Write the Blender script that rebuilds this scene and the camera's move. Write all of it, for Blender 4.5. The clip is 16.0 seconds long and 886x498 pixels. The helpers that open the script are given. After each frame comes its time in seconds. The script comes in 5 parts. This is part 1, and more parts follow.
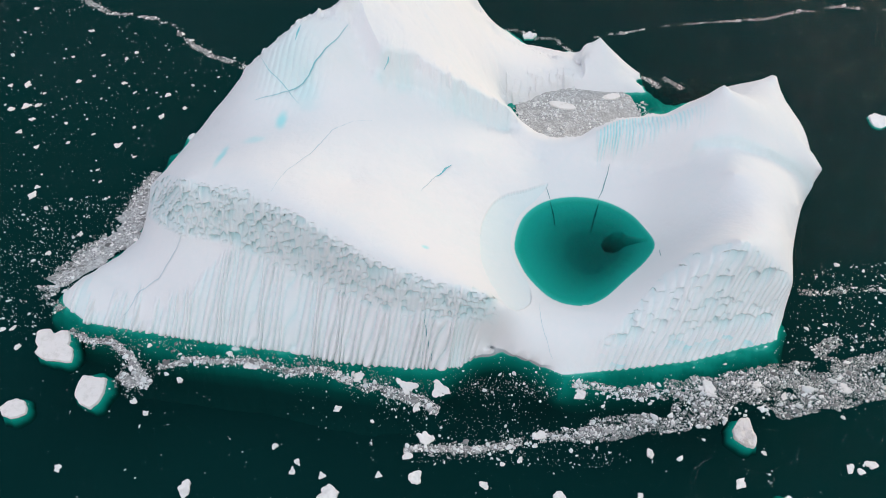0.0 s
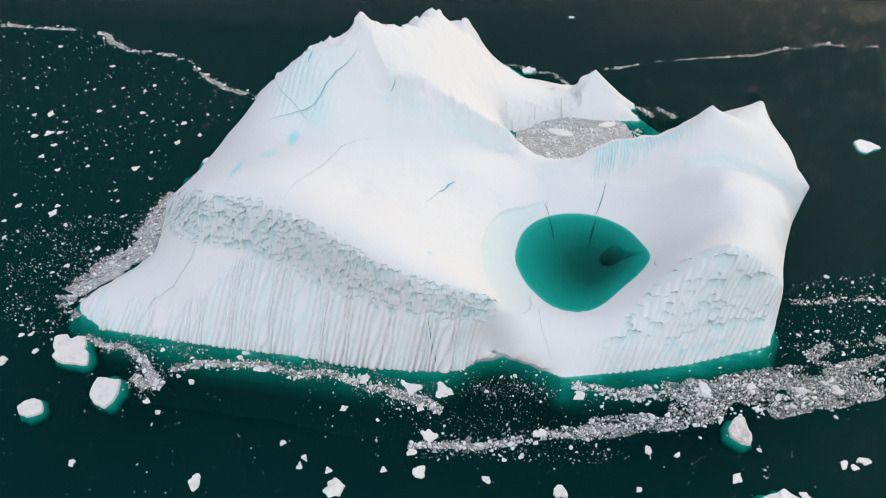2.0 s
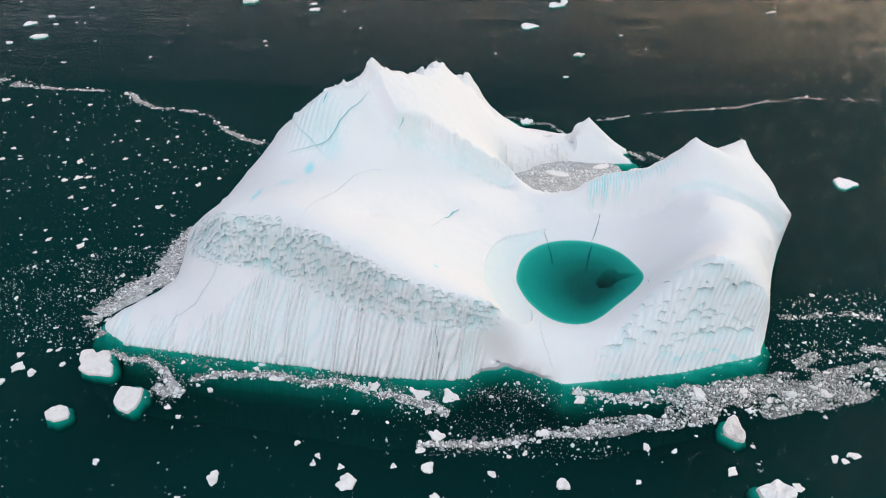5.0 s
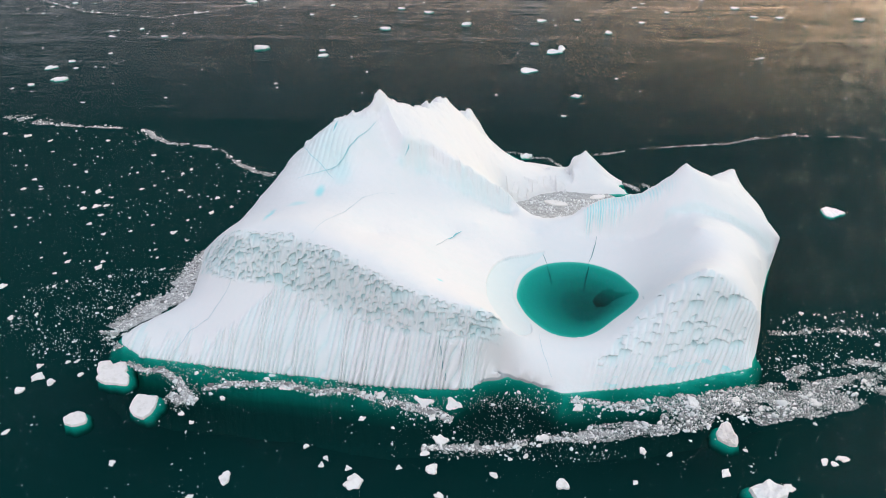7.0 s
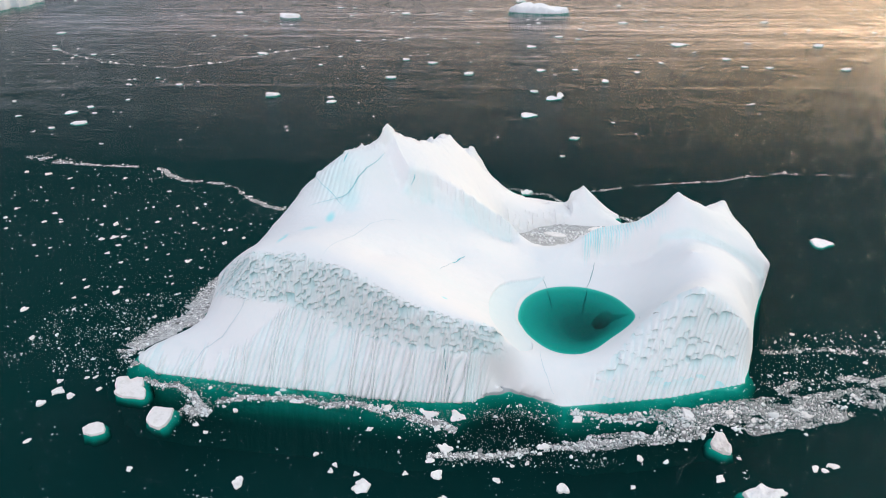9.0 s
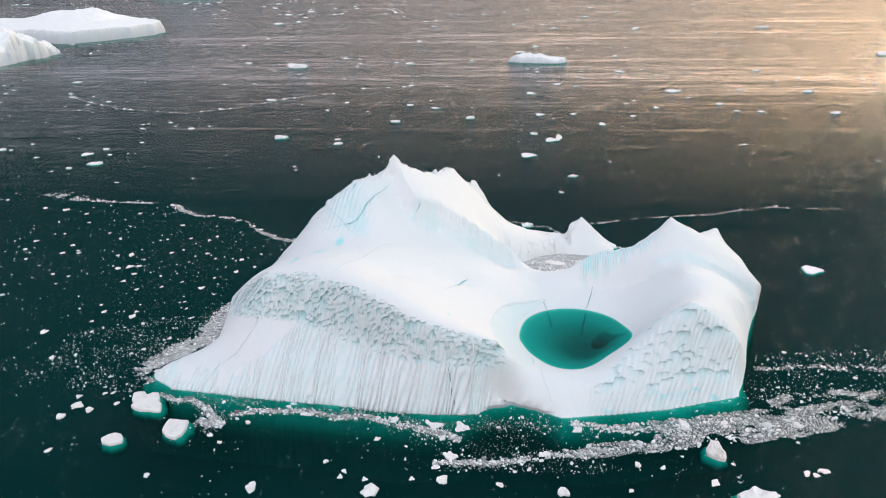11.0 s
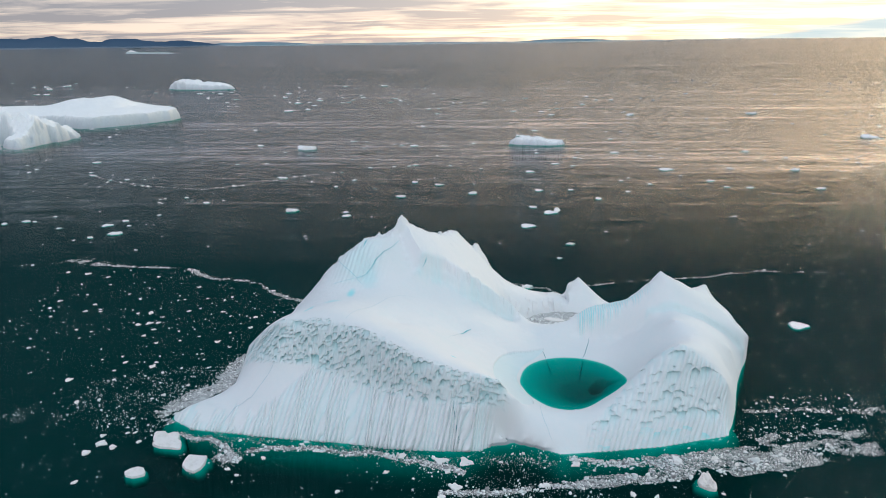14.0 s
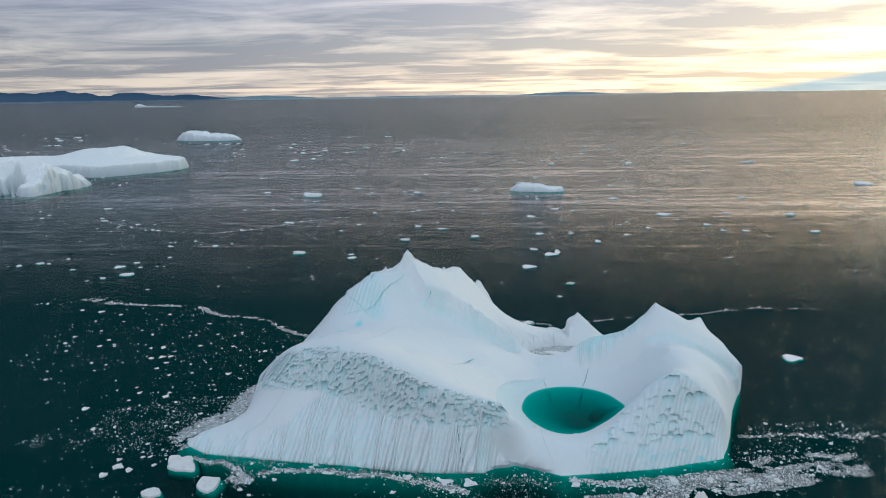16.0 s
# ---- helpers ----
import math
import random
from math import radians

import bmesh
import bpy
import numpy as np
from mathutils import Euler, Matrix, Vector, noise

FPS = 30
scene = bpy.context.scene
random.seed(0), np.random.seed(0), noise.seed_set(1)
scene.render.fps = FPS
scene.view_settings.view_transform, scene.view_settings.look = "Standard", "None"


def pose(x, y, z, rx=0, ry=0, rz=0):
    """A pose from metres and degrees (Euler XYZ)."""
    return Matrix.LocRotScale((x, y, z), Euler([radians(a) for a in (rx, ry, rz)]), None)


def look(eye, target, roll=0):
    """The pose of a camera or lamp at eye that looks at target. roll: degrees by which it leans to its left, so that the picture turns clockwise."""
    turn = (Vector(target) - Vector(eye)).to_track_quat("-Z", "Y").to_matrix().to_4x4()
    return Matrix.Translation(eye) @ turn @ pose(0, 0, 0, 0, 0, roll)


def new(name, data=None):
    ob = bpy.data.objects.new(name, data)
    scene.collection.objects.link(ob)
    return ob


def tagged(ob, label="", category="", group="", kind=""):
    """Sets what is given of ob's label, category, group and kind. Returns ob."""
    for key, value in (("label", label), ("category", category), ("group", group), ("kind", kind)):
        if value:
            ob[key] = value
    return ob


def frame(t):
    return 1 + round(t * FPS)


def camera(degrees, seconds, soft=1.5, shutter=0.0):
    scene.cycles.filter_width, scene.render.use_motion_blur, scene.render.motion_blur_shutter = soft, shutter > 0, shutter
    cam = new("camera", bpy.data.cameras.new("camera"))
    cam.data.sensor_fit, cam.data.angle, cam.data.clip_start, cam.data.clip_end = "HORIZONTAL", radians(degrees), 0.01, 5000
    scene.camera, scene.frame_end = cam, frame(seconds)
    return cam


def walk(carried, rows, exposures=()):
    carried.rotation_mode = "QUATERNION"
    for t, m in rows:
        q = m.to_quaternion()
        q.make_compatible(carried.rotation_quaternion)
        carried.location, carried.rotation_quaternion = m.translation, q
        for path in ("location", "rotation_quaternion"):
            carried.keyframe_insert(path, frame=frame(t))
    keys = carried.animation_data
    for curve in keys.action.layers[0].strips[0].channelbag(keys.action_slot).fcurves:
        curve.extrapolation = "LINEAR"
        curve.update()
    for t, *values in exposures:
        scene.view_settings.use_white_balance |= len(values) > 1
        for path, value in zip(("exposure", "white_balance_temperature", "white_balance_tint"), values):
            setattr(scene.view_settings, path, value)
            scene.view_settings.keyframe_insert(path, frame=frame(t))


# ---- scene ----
cam = camera(63.7, 16.0, soft=0.75)
PATH = [
    (0, (0.926, -47.203, 69.429), (0.882, -45.84, 67.965), 0.0),
    (0.5, (0.984, -48.703, 69.13), (0.937, -47.316, 67.69), -0.0),
    (1, (1.047, -50.447, 68.778), (0.997, -49.031, 67.367), -0.1),
    (1.5, (1.082, -52.045, 68.391), (1.029, -50.602, 67.007), -0.2),
    (2, (1.106, -53.808, 68.023), (1.05, -52.337, 66.669), -0.2),
    (2.5, (1.103, -55.47, 67.649), (1.046, -53.973, 66.324), -0.3),
    (3, (1.09, -57.095, 67.267), (1.031, -55.574, 65.97), -0.3),
    (3.5, (1.125, -58.795, 66.937), (1.064, -57.25, 65.669), -0.4),
    (5.8, (1.011, -66.516, 64.848), (0.942, -64.863, 63.724), -0.7),
    (6, (1.006, -67.179, 64.783), (0.937, -65.519, 63.671), -0.5),
    (6.5, (1.001, -68.796, 64.445), (0.93, -67.115, 63.363), -0.5),
    (7, (0.967, -70.459, 64.053), (0.894, -68.759, 63.002), -0.6),
    (7.5, (0.921, -72.211, 63.642), (0.846, -70.491, 62.626), -0.6),
    (8, (0.896, -73.97, 63.231), (0.819, -72.23, 62.248), -0.6),
    (8.5, (0.883, -75.434, 62.883), (0.805, -73.678, 61.928), -0.6),
    (9, (0.898, -77.192, 62.561), (0.817, -75.418, 61.642), -0.6),
    (9.2, (0.892, -77.852, 62.488), (0.804, -76.072, 61.58), -0.7),
    (11.3, (0.839, -84.876, 60.543), (0.75, -83.029, 59.781), -0.8),
    (11.5, (0.846, -85.539, 60.47), (0.756, -83.684, 59.727), -0.8),
    (12, (0.882, -87.187, 60.097), (0.791, -85.318, 59.389), -0.8),
    (12.5, (0.844, -88.898, 59.675), (0.751, -87.017, 59.003), -0.8),
    (13, (0.809, -90.666, 59.24), (0.715, -88.772, 58.605), -0.8),
    (13.5, (0.824, -92.292, 58.795), (0.729, -90.387, 58.195), -0.8),
    (14, (0.795, -93.894, 58.361), (0.7, -91.978, 57.797), -0.8),
    (14.5, (0.825, -95.538, 57.937), (0.727, -93.612, 57.407), -0.8),
    (15, (0.748, -97.253, 57.508), (0.649, -95.318, 57.014), -0.9),
    (15.5, (0.743, -98.936, 57.139), (0.643, -96.992, 56.679), -0.9),
    (16, (0.763, -100.548, 56.817), (0.662, -98.597, 56.39), -0.9),
]
walk(cam, [(t, look(eye, target, roll)) for t, eye, target, roll in PATH],
     exposures=[(0, -0.13, 6500, 10), (6, -0.03, 6500, 10), (9, 0.04, 6470, 10), (12, -0.04, 6380, 9), (13, -0.14, 6200, 6), (14.5, -0.45, 5800, 2), (16, -0.66, 5520, -1)])

# ---- world, sun ----
SUN_AZ, SUN_EL = radians(42), radians(13)
world = bpy.data.worlds.new("world")
scene.world = world
world.use_nodes = True
wn, wl = world.node_tree.nodes, world.node_tree.links
wn.clear()


def link(tree, a, b):
    tree.links.new(a, b)


def ramp(tree, fac, stops, mode="LINEAR"):
    n = tree.nodes.new("ShaderNodeValToRGB")
    n.color_ramp.interpolation = mode
    el = n.color_ramp.elements
    el[0].position, el[0].color = stops[0][0], (*stops[0][1], 1)
    el[1].position, el[1].color = stops[-1][0], (*stops[-1][1], 1)
    for p, c in stops[1:-1]:
        el.new(p).color = (*c, 1)
    link(tree, fac, n.inputs[0])
    return n.outputs[0]


def maths(tree, op, a, b=None, c=None, clamp=False):
    n = tree.nodes.new("ShaderNodeMath")
    n.operation, n.use_clamp = op, clamp
    for i, v in enumerate((a, b, c)):
        if v is None:
            continue
        if isinstance(v, (int, float)):
            n.inputs[i].default_value = v
        else:
            link(tree, v, n.inputs[i])
    return n.outputs[0]


def mixc(tree, fac, a, b, blend="MIX"):
    n = tree.nodes.new("ShaderNodeMix")
    n.data_type, n.blend_type = "RGBA", blend
    for sock, v in ((n.inputs[0], fac), (n.inputs[6], a), (n.inputs[7], b)):
        if isinstance(v, (int, float)):
            sock.default_value = v
        elif isinstance(v, tuple):
            sock.default_value = (*v, 1)
        else:
            link(tree, v, sock)
    return n.outputs[2]


def noise_tex(tree, vec, scale, detail=4.0, rough=0.55, distort=0.0):
    n = tree.nodes.new("ShaderNodeTexNoise")
    n.inputs["Scale"].default_value, n.inputs["Detail"].default_value = scale, detail
    n.inputs["Roughness"].default_value, n.inputs["Distortion"].default_value = rough, distort
    if vec is not None:
        link(tree, vec, n.inputs["Vector"])
    return n.outputs[0]


def mapped(tree, vec, scale=(1, 1, 1), rot=(0, 0, 0), loc=(0, 0, 0)):
    n = tree.nodes.new("ShaderNodeMapping")
    n.inputs["Scale"].default_value, n.inputs["Rotation"].default_value, n.inputs["Location"].default_value = scale, rot, loc
    link(tree, vec, n.inputs["Vector"])
    return n.outputs[0]


def build_sky(tree):
    nodes = tree.nodes
    sky = nodes.new("ShaderNodeTexSky")
    sky.sky_type, sky.sun_disc = "NISHITA", False
    sky.sun_elevation, sky.sun_rotation = SUN_EL, SUN_AZ
    blue = mixc(tree, 1.0, sky.outputs[0], (0.10, 0.10, 0.10), "MULTIPLY")
    tc = nodes.new("ShaderNodeTexCoord")
    sep = nodes.new("ShaderNodeSeparateXYZ")
    link(tree, tc.outputs["Generated"], sep.inputs[0])
    up = maths(tree, "MAXIMUM", sep.outputs[2], 0.0)
    # cloud deck seen in perspective
    flat = maths(tree, "ADD", up, 0.05)
    cx, cy = maths(tree, "DIVIDE", sep.outputs[0], flat), maths(tree, "DIVIDE", sep.outputs[1], flat)
    comb = nodes.new("ShaderNodeCombineXYZ")
    link(tree, cx, comb.inputs[0])
    link(tree, cy, comb.inputs[1])
    n1 = noise_tex(tree, mapped(tree, comb.outputs[0], (0.55, 0.8, 1), (0, 0, 0.12)), 1.0, 8.0, 0.6, 0.5)
    n2 = noise_tex(tree, mapped(tree, comb.outputs[0], (0.12, 0.34, 1), (0, 0, -0.2), (3, 1, 0)), 1.0, 4.0, 0.5)
    cover = maths(tree, "ADD", maths(tree, "MULTIPLY", n1, 0.62), maths(tree, "MULTIPLY", n2, 0.5))
    # towards the hidden sun the cloud glows
    dot = nodes.new("ShaderNodeVectorMath")
    dot.operation = "DOT_PRODUCT"
    link(tree, tc.outputs["Generated"], dot.inputs[0])
    dot.inputs[1].default_value = (math.sin(SUN_AZ) * math.cos(SUN_EL), math.cos(SUN_AZ) * math.cos(SUN_EL), math.sin(SUN_EL))
    near_sun = maths(tree, "POWER", maths(tree, "MAXIMUM", dot.outputs["Value"], 0.0), 6.0)
    near_sun = maths(tree, "MULTIPLY", near_sun, ramp(tree, up, [(0.0, (1, 1, 1)), (0.14, (0.95, 0.95, 0.95)), (0.45, (0.3, 0.3, 0.3))]))
    low = ramp(tree, up, [(0.0, (1, 1, 1)), (0.07, (0.55, 0.55, 0.55)), (0.2, (0.12, 0.12, 0.12)), (0.5, (0, 0, 0))])
    lit = mixc(tree, low, (0.65, 0.71, 0.79), (1.6, 1.2, 0.97))
    lit = mixc(tree, maths(tree, "MULTIPLY", near_sun, 0.95, clamp=True), lit, (2.3, 1.72, 1.08))
    dark = mixc(tree, low, (0.45, 0.48, 0.53), (0.60, 0.51, 0.54))
    dark = mixc(tree, maths(tree, "MULTIPLY", near_sun, 0.7, clamp=True), dark, (1.0, 0.82, 0.62))
    cloud = mixc(tree, ramp(tree, cover, [(0.47, (0, 0, 0)), (0.62, (1, 1, 1))]), lit, dark)
    both = mixc(tree, 0.88, blue, cloud)
    # dusk warmth low over the horizon
    both = mixc(tree, 1.0, both, ramp(tree, up, [(0.0, (1.22, 1.08, 0.89)), (0.06, (1.17, 1.05, 0.94)), (0.13, (1.09, 0.99, 1.0)), (0.2, (1, 1, 1))]), "MULTIPLY")
    # added fill: the unseen sky behind the camera is brightened to light the front walls
    sky_fill = ramp(tree, maths(tree, "MULTIPLY_ADD", sep.outputs[1], -0.5, 0.5), [(0.0, (1.0, 1.0, 1.0)), (0.35, (1.0, 1.0, 1.0)), (1.0, (2.85, 2.6, 2.42))])
    both = mixc(tree, 1.0, both, sky_fill, "MULTIPLY")
    # heavier cloud towards the left-hand shore, a blue bank low under the sun
    shore = ramp(tree, maths(tree, "MULTIPLY_ADD", sep.outputs[0], 0.5, 0.5), [(0.15, (0.46, 0.52, 0.60)), (0.32, (0.60, 0.66, 0.74)), (0.54, (1, 1, 1))])
    both = mixc(tree, 1.0, both, shore, "MULTIPLY")
    side = maths(tree, "DIVIDE", sep.outputs[0], maths(tree, "MAXIMUM", sep.outputs[1], 0.05))
    edge = maths(tree, "SUBTRACT", maths(tree, "MULTIPLY_ADD", side, 0.12, -0.036), maths(tree, "MULTIPLY_ADD", n1, 0.012, sep.outputs[2]))
    both = mixc(tree, maths(tree, "MULTIPLY", maths(tree, "MULTIPLY", edge, 160.0, clamp=True), 0.8), both, (0.46, 0.62, 0.68))
    bg = nodes.new("ShaderNodeBackground")
    bg.inputs[1].default_value = SKY_STRENGTH
    link(tree, both, bg.inputs[0])
    out = nodes.new("ShaderNodeOutputWorld")
    link(tree, bg.outputs[0], out.inputs[0])


SKY_STRENGTH = 1.5
build_sky(world.node_tree)
sun = new("sun", bpy.data.lights.new("sun", "SUN"))
sun.data.energy, sun.data.angle, sun.data.color = 1.3, radians(20), (1.0, 0.76, 0.54)
sun.matrix_world = look((math.sin(SUN_AZ) * math.cos(SUN_EL) * 100, math.cos(SUN_AZ) * math.cos(SUN_EL) * 100, math.sin(SUN_EL) * 100), (0, 0, 0))


# ---- materials ----
def material(name):
    m = bpy.data.materials.new(name)
    m.use_nodes = True
    m.node_tree.nodes.clear()
    return m, m.node_tree


def finish(tree, shader):
    out = tree.nodes.new("ShaderNodeOutputMaterial")
    link(tree, shader, out.inputs[0])


def principled(tree, colour, rough=0.6, normal=None, spec=0.4):
    p = tree.nodes.new("ShaderNodeBsdfPrincipled")
    for sock, v in (("Base Color", colour), ("Roughness", rough), ("Specular IOR Level", spec)):
        if isinstance(v, tuple):
            p.inputs[sock].default_value = (*v, 1)
        elif isinstance(v, (int, float)):
            p.inputs[sock].default_value = v
        else:
            link(tree, v, p.inputs[sock])
    if normal is not None:
        link(tree, normal, p.inputs["Normal"])
    return p.outputs[0]


def bump(tree, height, strength, distance=1.0, normal=None):
    n = tree.nodes.new("ShaderNodeBump")
    n.inputs["Strength"].default_value, n.inputs["Distance"].default_value = strength, distance
    link(tree, height, n.inputs["Height"])
    if normal is not None:
        link(tree, normal, n.inputs["Normal"])
    return n.outputs[0]


def position(tree):
    return tree.nodes.new("ShaderNodeNewGeometry").outputs["Position"]


def attribute(tree, name):
    n = tree.nodes.new("ShaderNodeAttribute")
    n.attribute_name = name
    return n.outputs["Fac"]


def make_ice(name, snow, blue, grit=0.0, grain=1.0, murk=1.7):
    """Glacier ice: wind-crusted snow over bluer ice, with recess shade and the turquoise of covering water coloured in.
    """
    m, tree = material(name)
    pos = position(tree)
    sep = tree.nodes.new("ShaderNodeSeparateXYZ")
    link(tree, pos, sep.inputs[0])
    big = noise_tex(tree, pos, 0.11, 4)
    fine = noise_tex(tree, pos, 2.3 * grain, 6, 0.65)
    streak = noise_tex(tree, mapped(tree, pos, (1.2, 1.2, 0.16)), 1.0, 4)
    tint = attribute(tree, "blue_ice_shade")
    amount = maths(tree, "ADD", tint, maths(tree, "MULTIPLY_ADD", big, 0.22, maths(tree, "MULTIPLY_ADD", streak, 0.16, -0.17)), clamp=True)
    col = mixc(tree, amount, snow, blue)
    col = mixc(tree, maths(tree, "MULTIPLY", fine, 0.10), col, (0.62, 0.68, 0.72))
    # grey mixed in for scoop shade and the bare, shaded cave band
    col = mixc(tree, maths(tree, "MULTIPLY", attribute(tree, "bare_ice_shade"), 0.9), col, (0.36, 0.39, 0.41))
    if grit:
        dirt = ramp(tree, noise_tex(tree, pos, 0.9, 6, 0.7), [(0.5, (0, 0, 0)), (0.72, (1, 1, 1))])
        col = mixc(tree, maths(tree, "MULTIPLY", dirt, grit), col, (0.42, 0.36, 0.30))
    # the water's absorption is put into the ice colour: less red, then darker, with depth
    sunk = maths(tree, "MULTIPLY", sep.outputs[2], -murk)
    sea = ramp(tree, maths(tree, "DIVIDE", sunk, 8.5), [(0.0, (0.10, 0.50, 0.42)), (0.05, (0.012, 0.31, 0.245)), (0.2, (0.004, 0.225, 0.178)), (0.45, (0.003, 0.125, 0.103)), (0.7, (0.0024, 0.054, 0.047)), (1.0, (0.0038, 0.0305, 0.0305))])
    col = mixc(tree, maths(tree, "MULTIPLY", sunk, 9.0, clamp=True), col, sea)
    # pond floor: absorption by the meltwater likewise coloured in by depth
    pond_depth = attribute(tree, "pond_depth")
    pond = ramp(tree, maths(tree, "DIVIDE", pond_depth, 7.0), [(0.0, (0.06, 0.52, 0.44)), (0.06, (0.012, 0.37, 0.305)), (0.26, (0.004, 0.225, 0.19)), (0.58, (0.0025, 0.125, 0.11)), (0.8, (0.0015, 0.035, 0.032)), (1.0, (0.0012, 0.012, 0.012))])
    col = mixc(tree, maths(tree, "MULTIPLY", pond_depth, 12.0, clamp=True), col, pond)
    nrm = bump(tree, fine, 0.35, 0.10)
    nrm = bump(tree, streak, 0.25, 0.2, nrm)
    finish(tree, principled(tree, col, 0.8, nrm, 0.0))
    return m


ICE = make_ice("iceberg ice", (0.82, 0.80, 0.80), (0.42, 0.77, 0.79))
FLOE = make_ice("floe ice", (0.90, 0.845, 0.815), (0.66, 0.76, 0.77), 0.42)
FAR_FLOE = make_ice("drifting floe ice", (0.90, 0.86, 0.85), (0.62, 0.78, 0.80), 0.15)
# its second colour is the grey of shaded cliffs, not blue ice
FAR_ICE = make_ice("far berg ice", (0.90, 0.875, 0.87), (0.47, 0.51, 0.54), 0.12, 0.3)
# higher murk: depth darkening coloured in faster over a shallow foot
FOOT_ICE = make_ice("submerged growler ice", (0.8, 0.8, 0.8), (0.5, 0.75, 0.75), murk=6.5)
DIRTY_PALE = make_ice("pinkish ice", (0.88, 0.80, 0.77), (0.66, 0.72, 0.72), 0.3)
DIRTY = make_ice("dirty ice", (0.80, 0.72, 0.68), (0.6, 0.62, 0.62), 0.95, 1.6)


def make_brash(name, low, high):
    m, tree = material(name)
    rnd = tree.nodes.new("ShaderNodeNewGeometry").outputs["Random Per Island"]
    col = ramp(tree, rnd, [(0.0, low), (0.6, tuple(a * 0.55 + b * 0.45 for a, b in zip(low, high))), (0.85, high), (1.0, high)])
    finish(tree, principled(tree, col, 0.55, bump(tree, noise_tex(tree, position(tree), 6, 3), 0.3, 0.05)))
    return m


BRASH = make_brash("brash ice", (0.14, 0.135, 0.135), (0.97, 0.93, 0.91))
BITS = make_brash("loose ice bits", (0.70, 0.70, 0.70), (0.92, 0.91, 0.90))


def make_slush():
    m, tree = material("slush")
    pos = position(tree)
    v = tree.nodes.new("ShaderNodeTexVoronoi")
    v.inputs["Scale"].default_value = 3.2
    link(tree, pos, v.inputs["Vector"])
    n = noise_tex(tree, pos, 0.7, 5)
    col = ramp(tree, maths(tree, "MULTIPLY_ADD", n, 0.6, maths(tree, "MULTIPLY", v.outputs["Distance"], 0.5)), [(0.2, (0.24, 0.24, 0.235)), (0.5, (0.42, 0.41, 0.405)), (0.8, (0.66, 0.65, 0.64))])
    finish(tree, principled(tree, col, 0.5, bump(tree, v.outputs["Distance"], 0.5, 0.06)))
    return m


SLUSH = make_slush()


def make_water(name, clear, ripple, rough):
    """Clear cold water: what lies under it shows through, and it mirrors the sky."""
    m, tree = material(name)
    pos = position(tree)
    nrm = None
    if ripple:
        swell = noise_tex(tree, mapped(tree, pos, (0.06, 0.12, 0.1), (0, 0, 0.35)), 1.0, 4, 0.6)
        chop = noise_tex(tree, mapped(tree, pos, (0.4, 0.75, 0.5), (0, 0, 0.35)), 1.0, 3, 0.55)
        slick = ramp(tree, noise_tex(tree, mapped(tree, pos, (0.0016, 0.016, 1), (0, 0, 0.06)), 1.0, 6, 0.65, 0.6), [(0.40, (0.6, 0.6, 0.6)), (0.58, (1, 1, 1))])
        patch = ramp(tree, noise_tex(tree, mapped(tree, pos, (0.02, 0.11, 1), (0, 0, 0.25)), 1.0, 6, 0.7, 0.4), [(0.35, (0, 0, 0)), (0.65, (1, 1, 1))])
        nrm = bump(tree, maths(tree, "MULTIPLY", swell, slick), ripple, 1.5)
        nrm = bump(tree, maths(tree, "MULTIPLY", chop, slick), ripple, 0.4, nrm)
        band = noise_tex(tree, mapped(tree, pos, (0.0011, 0.02, 1), (0, 0, 0.03), (5, 2, 0)), 1.0, 4, 0.6, 0.8)
        line = ramp(tree, band, [(0.505, (0, 0, 0)), (0.52, (1, 1, 1)), (0.55, (0, 0, 0))])
        # open water beyond the berg is livelier than the lee water round it
        sep = tree.nodes.new("ShaderNodeSeparateXYZ")
        link(tree, pos, sep.inputs[0])
        out = maths(tree, "MULTIPLY_ADD", sep.outputs[1], 1 / 180, -0.47, clamp=True)
        roughness = maths(tree, "MULTIPLY_ADD", out, rough * 0.75, rough * 0.45)
        dull = ramp(tree, maths(tree, "MULTIPLY", sep.outputs[1], 1 / 2500, clamp=True), [(0.12, (1.1, 1.1, 1.1)), (0.2, (0.95, 0.95, 0.95)), (0.4, (0.58, 0.58, 0.58))])
        # wind ripples: elongated, from long streaks down to single wavelets
        wind = noise_tex(tree, mapped(tree, pos, (0.085, 0.27, 1), (0, 0, 0.2)), 1.0, 8, 0.74, 0.9)
        fleck = ramp(tree, wind, [(0.34, (0.52, 0.52, 0.52)), (0.47, (0.86, 0.86, 0.86)), (0.56, (1.15, 1.15, 1.15)), (0.68, (1.75, 1.75, 1.75))])
        nrm = bump(tree, wind, 0.4, 1.2, nrm)
        patch = maths(tree, "MULTIPLY", patch, 0.45)
        shine = maths(tree, "MULTIPLY_ADD", patch, 0.12, maths(tree, "MULTIPLY_ADD", slick, -0.02, 0.06))
        more = maths(tree, "MULTIPLY_ADD", patch, 0.26, maths(tree, "MULTIPLY_ADD", line, 0.6, 0.62))
        shine = maths(tree, "MULTIPLY", maths(tree, "MULTIPLY_ADD", more, out, shine), maths(tree, "MULTIPLY", dull, fleck))
    body = tree.nodes.new("ShaderNodeBsdfTransparent")
    body.inputs[0].default_value = (*clear, 1)
    gloss = tree.nodes.new("ShaderNodeBsdfGlossy")
    gloss.inputs["Roughness"].default_value = rough
    fres = tree.nodes.new("ShaderNodeFresnel")
    fres.inputs["IOR"].default_value = 1.2
    if nrm is not None:
        link(tree, nrm, gloss.inputs["Normal"])
        link(tree, nrm, fres.inputs["Normal"])
        link(tree, roughness, gloss.inputs["Roughness"])
    mix = tree.nodes.new("ShaderNodeMixShader")
